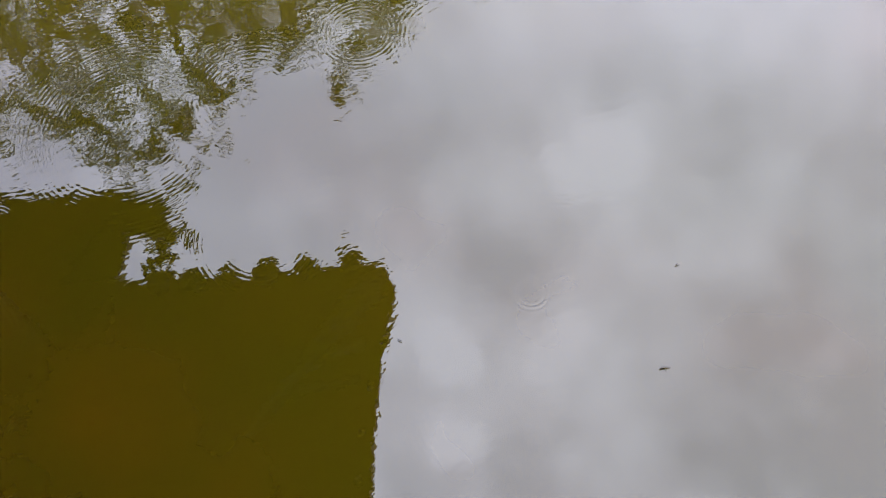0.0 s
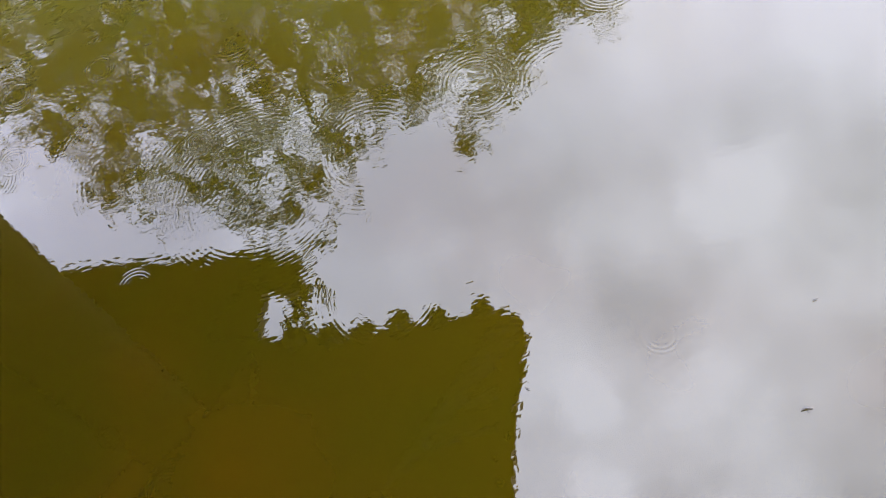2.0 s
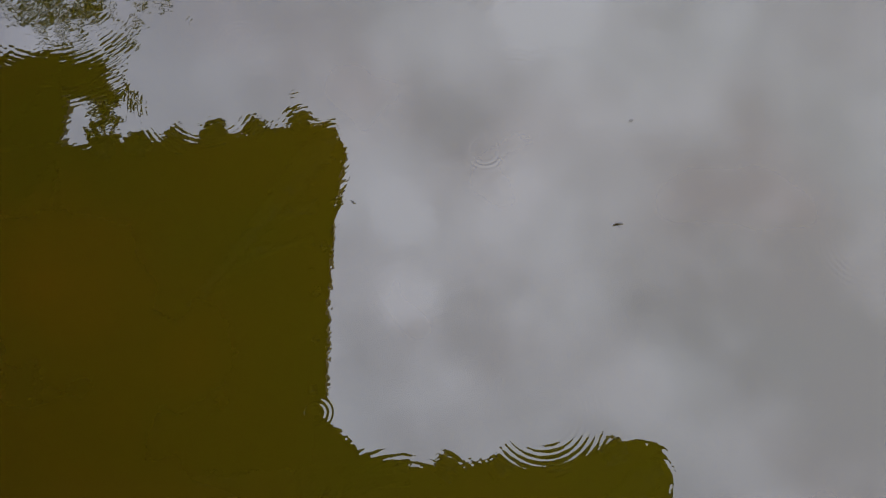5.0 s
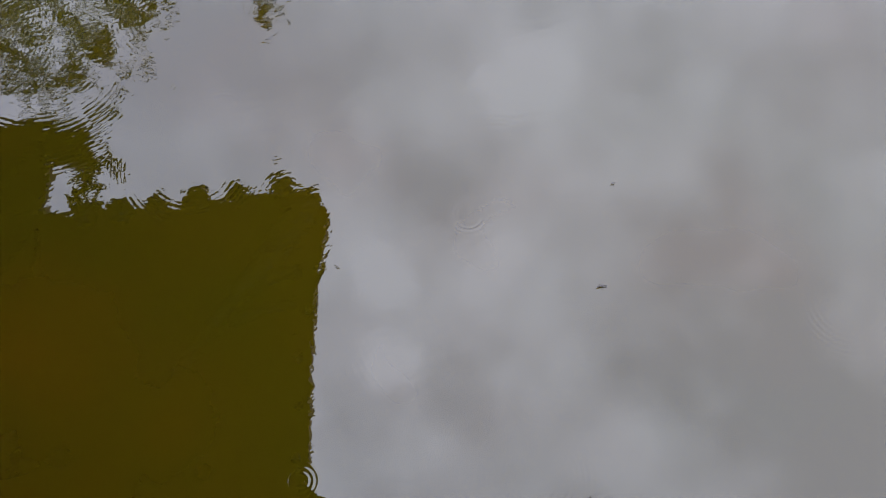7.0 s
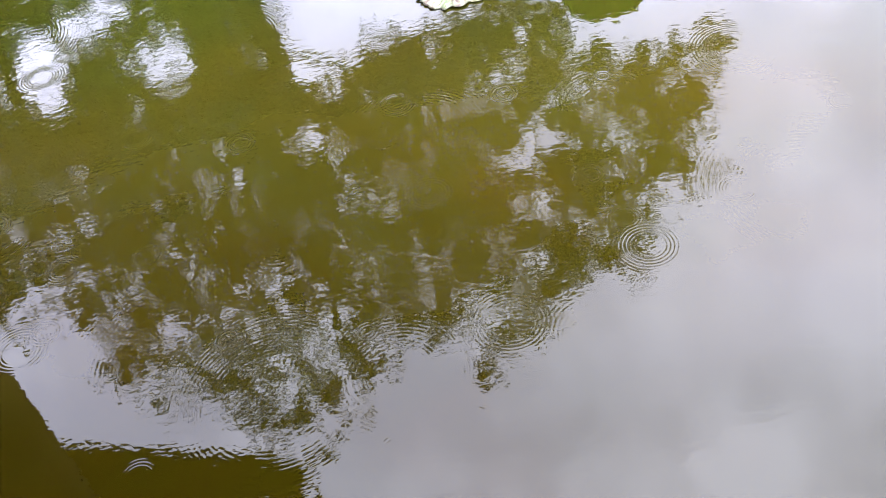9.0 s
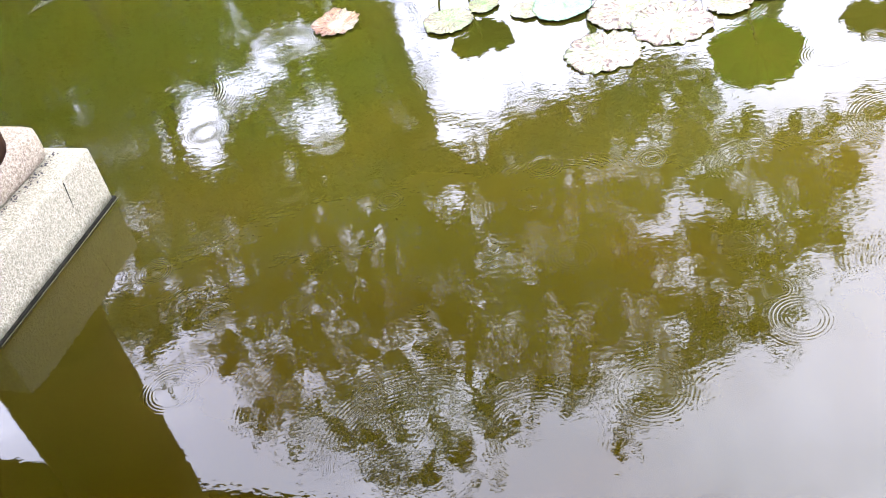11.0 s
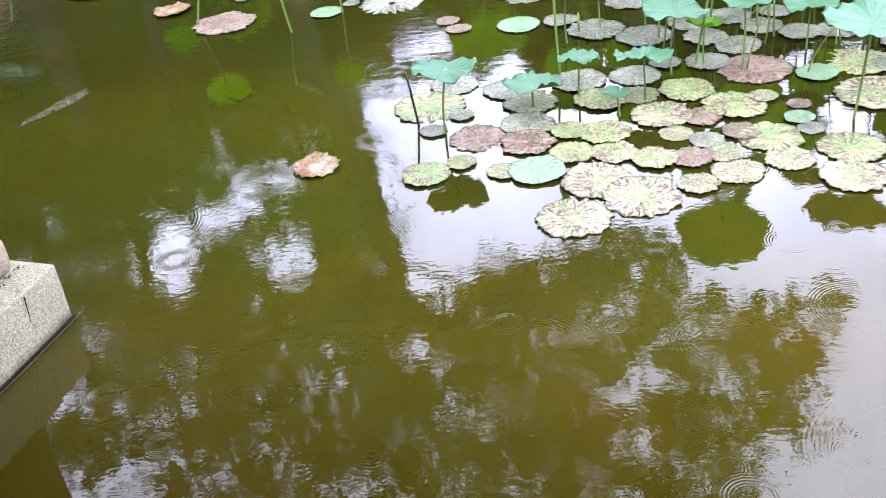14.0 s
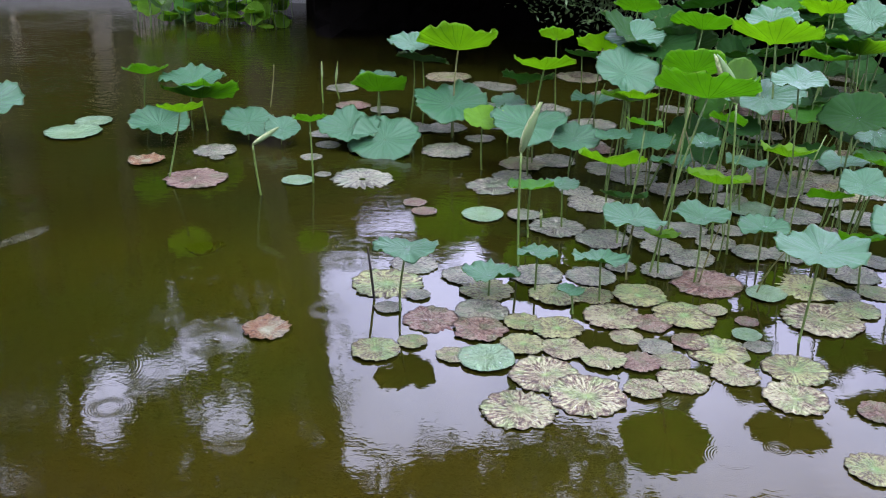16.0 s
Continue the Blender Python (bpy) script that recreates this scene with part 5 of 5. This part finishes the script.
tree("tree", (-2.4, 14.4, 0.3), (-1.5, 12.7, 6.6), [
    (-2.0, 10.9, 4.3, 0.28), (-1.9, 10.8, 4.7, 0.25), (-2.2, 10.2, 5.1, 0.35), (-2.1, 11.4, 5.7, 0.31), (-1.7, 11.0, 5.9, 0.30), (-1.7, 11.2, 8.7, 0.61), (-0.7, 11.7, 9.6, 0.64), (0.5, 11.0, 9.3, 0.53), (1.9, 11.5, 10.0, 0.56), (-0.4, 10.4, 6.4, 0.52), (0.5, 10.8, 7.2, 0.55), (1.8, 11.4, 6.9, 0.28), (3.1, 11.2, 8.0, 0.51), (2.4, 10.8, 7.9, 0.49),
] + [
    (0.7, 10.3, 7.6, 0.47), (-1.2, 10.7, 5.8, 0.33), (-0.5, 10.6, 5.8, 0.29), (3.5, 10.2, 6.7, 0.31), (3.5, 11.3, 6.7, 0.24), (2.1, 10.4, 9.6, 0.39), (3.4, 11.5, 10.1, 0.38), (-0.7, 10.2, 9.6, 0.39), (0.2, 11.0, 10.8, 0.42), (1.4, 11.9, 12.6, 0.31), (0.6, 10.4, 11.6, 0.21), (-2.1, 10.2, 10.7, 0.32), (2.8, 10.9, 6.3, 0.19), (1.4, 10.1, 5.1, 0.15), (0.2, 10.4, 5.3, 0.25),
] + [
    (-0.3, 11.4, 6.1, 0.23), (0.3, 10.2, 5.0, 0.22), (1.0, 11.1, 5.5, 0.24), (1.4, 10.3, 5.0, 0.22), (2.1, 11.3, 5.8, 0.25), (2.4, 9.9, 5.4, 0.21), (-0.9, 11.3, 6.3, 0.27), (0.7, 11.1, 6.1, 0.27), (2.0, 11.1, 6.5, 0.28), (3.1, 11.1, 6.9, 0.23), (0.1, 10.5, 5.8, 0.25), (3.5, 10.0, 5.6, 0.15),
    (-3.8, 11.2, 5.5, 0.24), (-3.3, 11.3, 5.3, 0.22), (-4.0, 11.2, 6.0, 0.26), (-2.9, 11.3, 5.7, 0.26), (-3.5, 11.3, 6.1, 0.26), (0.9, 11.2, 5.4, 0.22), (1.5, 11.2, 5.2, 0.20), (1.9, 11.2, 5.3, 0.20), (0.4, 11.2, 5.5, 0.22), (-0.1, 11.2, 5.6, 0.22), (2.2, 11.2, 5.4, 0.20),
], "broad dense tree behind the far bank", seed=7, girth=0.2)
tree("tree", (-4.4, 14.0, 0.3), (-4.1, 12.4, 3.9), [
    (-3.8, 11.3, 5.6, 0.31), (-4.0, 9.4, 4.5, 0.23), (-2.9, 10.8, 5.8, 0.34), (-4.2, 11.2, 5.9, 0.32), (-4.6, 9.3, 4.9, 0.24), (-3.4, 10.8, 6.2, 0.39), (-2.3, 11.2, 4.3, 0.25), (-3.1, 9.8, 3.1, 0.19), (-3.4, 10.4, 4.3, 0.20), (-4.5, 10.7, 6.1, 0.28), (-2.6, 10.2, 4.0, 0.15), (-4.4, 9.7, 4.4, 0.15), (-3.3, 9.9, 5.0, 0.28), (-2.9, 10.8, 6.5, 0.47), (-2.8, 11.7, 9.2, 0.55), (-3.7, 11.4, 9.7, 0.37), (-2.4, 10.0, 8.5, 0.41), (-4.0, 10.2, 8.4, 0.29), (-4.7, 10.1, 7.9, 0.25), (-3.7, 10.8, 11.0, 0.29), (-3.9, 10.7, 6.6, 0.47), (-4.9, 10.9, 7.0, 0.29), (-4.6, 9.6, 5.5, 0.20), (-5.0, 8.9, 5.7, 0.18), (-4.0, 9.6, 6.4, 0.33),
], "slender tree with an open crown beside the thicket", seed=8, girth=0.16)
tree("tree", (-2.0, 14.3, 0.3), (-1.9, 13.0, 3.4), [
    (-1.9, 12.6, 4.4, 0.45), (-2.1, 12.4, 5.2, 0.5), (-1.8, 12.2, 6.0, 0.5), (-2.6, 12.6, 5.0, 0.35), (-1.9, 12.0, 6.9, 0.5), (-1.3, 11.0, 2.02, 0.16), (-1.1, 11.0, 2.22, 0.15), (-1.2, 11.0, 2.40, 0.16), (-0.3, 11.0, 1.89, 0.14), (-0.1, 11.0, 2.23, 0.16), (-1.3, 11.0, 2.52, 0.15), (-1.1, 11.0, 2.52, 0.15), (-0.9, 11.0, 2.51, 0.15), (-0.7, 11.0, 2.51, 0.15), (-0.5, 11.0, 2.50, 0.15), (-0.4, 11.0, 2.49, 0.15), (-0.2, 11.0, 2.49, 0.15), (0.0, 11.0, 2.48, 0.15), (-3.2, 12.8, 4.8, 0.16),
    (-3.9, 12.8, 6.4, 0.35), (-5.5, 12.9, 5.3, 0.30), (-5.6, 12.7, 6.6, 0.5), (-6.2, 12.5, 5.4, 0.6), (-6.8, 12.4, 6.6, 0.6),
] + [
    (-4.4, 12.0, 4.3, 0.22), (-4.6, 12.0, 4.2, 0.25), (-4.7, 12.0, 3.9, 0.3), (-5.0, 12.0, 4.6, 0.22), (-4.3, 12.0, 4.1, 0.2), (-3.3, 12.0, 4.9, 0.14), (-3.5, 12.0, 5.1, 0.16), (-3.0, 12.0, 4.8, 0.12), (-3.8, 12.0, 5.3, 0.13), (-4.1, 12.0, 5.6, 0.2), (-3.8, 12.0, 6.0, 0.18), (-4.6, 12.0, 6.4, 0.2), (-5.7, 12.0, 5.7, 0.3), (-2.4, 12.0, 5.0, 0.14), (-2.2, 12.0, 5.7, 0.2),
], "young tree crowded against the bank", seed=12, girth=0.13)
tree("tree", (-3.4, 15.0, 0.3), (-3.3, 13.9, 3.2), [
    (-4.3, 12.4, 4.6, 0.37), (-5.0, 12.3, 4.6, 0.41), (-5.4, 12.2, 5.3, 0.34), (-2.8, 13.2, 5.4, 0.38), (-2.6, 13.0, 4.6, 0.33), (-3.9, 12.9, 5.9, 0.26), (-3.8, 11.8, 5.8, 0.28), (-2.1, 12.8, 4.9, 0.33), (-3.5, 13.1, 7.0, 0.32), (-4.9, 12.2, 6.5, 0.30), (-2.4, 13.3, 6.2, 0.39), (-3.8, 11.9, 3.8, 0.34), (-4.7, 12.1, 3.9, 0.39), (-5.3, 11.6, 4.3, 0.35), (-1.9, 12.9, 5.5, 0.18), (-5.6, 11.8, 6.1, 0.26), (-2.5, 12.2, 6.1, 0.33), (-5.1, 11.6, 6.6, 0.25), (-5.7, 11.4, 5.4, 0.23), (-4.4, 12.8, 7.5, 0.37),
] + [
    (-7.4, 12.6, 4.9, 0.40), (-7.0, 12.6, 5.0, 0.40), (-6.7, 12.5, 5.2, 0.38), (-6.9, 12.4, 5.2, 0.35), (-6.3, 12.3, 5.3, 0.30), (-6.4, 10.8, 7.4, 0.30), (-6.3, 10.9, 7.9, 0.30), (-5.8, 10.7, 7.3, 0.28), (-5.4, 10.9, 7.7, 0.30), (-5.4, 10.7, 6.5, 0.26), (-5.5, 10.6, 6.2, 0.26), (-5.1, 10.9, 6.9, 0.30), (-5.0, 11.0, 7.8, 0.30), (-6.0, 10.6, 6.9, 0.20), (-6.7, 10.8, 7.9, 0.30),
], "low bushy tree at the edge of the thicket", seed=14, girth=0.14)

tree("tree", (-2.3, 14.8, 0.3), (-1.6, 13.2, 6.4), [
    (-0.0, 10.8, 5.6, 0.40), (0.6, 10.9, 5.6, 0.40), (1.3, 11.0, 5.5, 0.40), (2.0, 11.0, 5.5, 0.40), (-6.0, 10.8, 8.6, 0.40), (-4.9, 10.9, 8.6, 0.45), (-3.9, 11.0, 9.5, 0.50), (-4.6, 11.0, 10.4, 0.40), (1.8, 11.0, 5.9, 0.35), (3.8, 11.0, 7.5, 0.40), (3.4, 11.0, 6.6, 0.35), (4.3, 11.0, 8.6, 0.30), (-3.4, 11.0, 10.3, 0.40), (-3.0, 11.0, 11.0, 0.40), (-2.5, 11.0, 11.5, 0.35), (-2.2, 11.0, 12.2, 0.35), (-1.8, 11.0, 12.8, 0.30), (-3.0, 11.0, 12.5, 0.35), (-3.6, 11.0, 11.8, 0.40), (-2.0, 11.0, 10.8, 0.40), (-2.4, 11.0, 13.6, 0.20), (-4.4, 11.0, 11.2, 0.40), (-4.7, 11.0, 10.4, 0.40), (-4.9, 11.0, 9.5, 0.40),
] + [
    (-3.4, 10.9, 12.7, 0.22), (-3.4, 10.9, 13.5, 0.20), (-3.4, 10.9, 14.2, 0.18), (-3.5, 10.9, 15.0, 0.15), (-3.1, 10.9, 12.1, 0.25),
], "thin open tree with sparse sprays of leaves", density=190, seed=16, girth=0.15)


def thicket(x0, x1, y0, y1, z0, z1, count, label, seed, leaf_size=0.10, leaves=90):
    """A dense dark belt of shrubs and saplings."""
    rng = random.Random(seed)
    th = tagged(new("thicket"), label, "shrubs", kind="stuff")
    bm = bmesh.new()
    for _ in range(count):
        c = Vector((rng.uniform(x0, x1), rng.uniform(y0, y1), rng.uniform(z0, z1) * rng.uniform(0.75, 1.0)))
        leafy(bm, c, rng.uniform(0.35, 0.6), leaves, leaf_size, rng)
    part("foliage", bm, M_TREELEAF, th, smooth=False)


thicket(0.6, 4.0, 8.8, 9.7, 0.95, 1.5, 55, "dark ferns and creepers hanging over the bank", 25, 0.025)
thicket(1.0, 1.7, 8.5, 8.9, 1.0, 1.7, 14, "grey-green creeper matted over the bank", 26, 0.028, 420)
thicket(-1.8, 0.6, 12.2, 13.2, 0.5, 1.3, 60, "low dark shrubs on the far bank", 21)
thicket(0.9, 1.8, 12.2, 13.2, 0.8, 3.0, 40, "dark shrubs crowding the far bank", 28)
thicket(1.6, 9.0, 12.0, 13.5, 0.8, 3.2, 120, "dark shrubs behind the lotus", 22)
thicket(-12.0, -5.6, 13.4, 14.9, 3.8, 6.6, 380, "dense dark trees before the building", 23)
thicket(-6.2, -2.0, 13.6, 14.8, 2.3, 5.2, 300, "dark shrubs under the trees", 24)
# unseen tree belts, added to block low sky light on three sides
thicket(11.0, 13.5, -8.0, 13.5, 1.0, 9.0, 420, "unseen belt of trees added at the side to cut sky light", 31, 0.22)
thicket(-14.0, -11.5, -8.0, 13.5, 1.0, 9.0, 420, "unseen belt of trees added at the side to cut sky light", 32, 0.22)
thicket(-14.0, 13.5, -15.0, -12.0, 1.0, 10.0, 520, "unseen belt of trees added behind the pavilion to cut sky light", 33, 0.22)



def shore_wall():
    bm = bmesh.new()
    box(bm, -14.9, -1.75, 12.72, 13.0, -0.9, 0.16, 0.02)
    tagged(new("shore_wall", mesh_from("shore_wall", bm, M_KERB, smooth=False)), "low pale stone kerb along the far shore", "kerb", kind="structure")
    th = tagged(new("far_building"), "weathered brown plastered building behind the pond", "building")
    bm = bmesh.new()
    box(bm, -15, -2.4, 15.2, 15.6, 0.3, 4.6, 0.01)
    part("wall", bm, M_PLASTER, th, smooth=False)
    bm = bmesh.new()
    box(bm, -15.4, -2.0, 15.05, 20.0, 4.6, 4.85, 0.03)
    part("roof", bm, M_TILE, th, smooth=False)
    for k in range(5):
        bm = bmesh.new()
        box(bm, -13.6 + 2.4 * k, -12.5 + 2.4 * k, 15.12, 15.25, 0.4, 2.5, 0.01)
        part("doorway", bm, M_WOOD, th, "dark timber door", smooth=False)


shore_wall()

# ---- drowned and drifting bits ----
def sunken(x, y, l, w, turn, material, label, category):
    bm = bmesh.new()
    bmesh.ops.create_circle(bm, cap_ends=True, segments=28, radius=1)
    for v in bm.verts:
        a = math.atan2(v.co.y, v.co.x)
        v.co = Vector((v.co.x * l / 2, v.co.y * w / 2, 0)) * (1 + 0.16 * math.sin(3 * a + x * 9) + 0.07 * math.sin(7 * a + y))
    bmesh.ops.solidify(bm, geom=bm.faces[:], thickness=0.0015)
    ob = new(category.replace(" ", "_"), mesh_from(category, bm, material, smooth=False))
    ob.matrix_world = pose(x, y, 0.0030, 0, 0, turn)
    return tagged(ob, label, category)


sunken(-2.21, 4.85, 0.46, 0.09, 59, M_SUNK, "pale stem drowned just under the murky surface", "drowned reed")
sunken(-2.60, 5.06, 0.22, 0.20, 10, M_SUNKGREEN, "green leaf drowned under the murky surface", "drowned leaf")
sunken(-1.22, 4.81, 0.20, 0.16, 40, M_SUNKGREEN, "green leaf drowned under the murky surface", "drowned leaf")


def drift(x, y, size, turn):
    bm = bmesh.new()
    tube(bm, [Vector((-size, 0, 0)), Vector((0, size * 0.2, 0.001)), Vector((size, 0, 0))], [size * 0.09, size * 0.16, size * 0.06], 5)
    tube(bm, [Vector((-size * 0.4, size * 0.5, 0)), Vector((0, 0, 0.001)), Vector((size * 0.3, -size * 0.6, 0))], [size * 0.05] * 3, 5)
    ob = new("floating_twig", mesh_from("floating_twig", bm, M_STALK_DARK))
    ob.matrix_world = pose(x, y, 0.004, 0, 0, turn)
    tagged(ob, "tiny dark twig afloat on the water", "twig", "drifting twigs")


drift(0.66, 0.82, 0.006, 0)
drift(0.54, 0.61, 0.011, -12)
drift(0.04, 0.85, 0.006, 134)
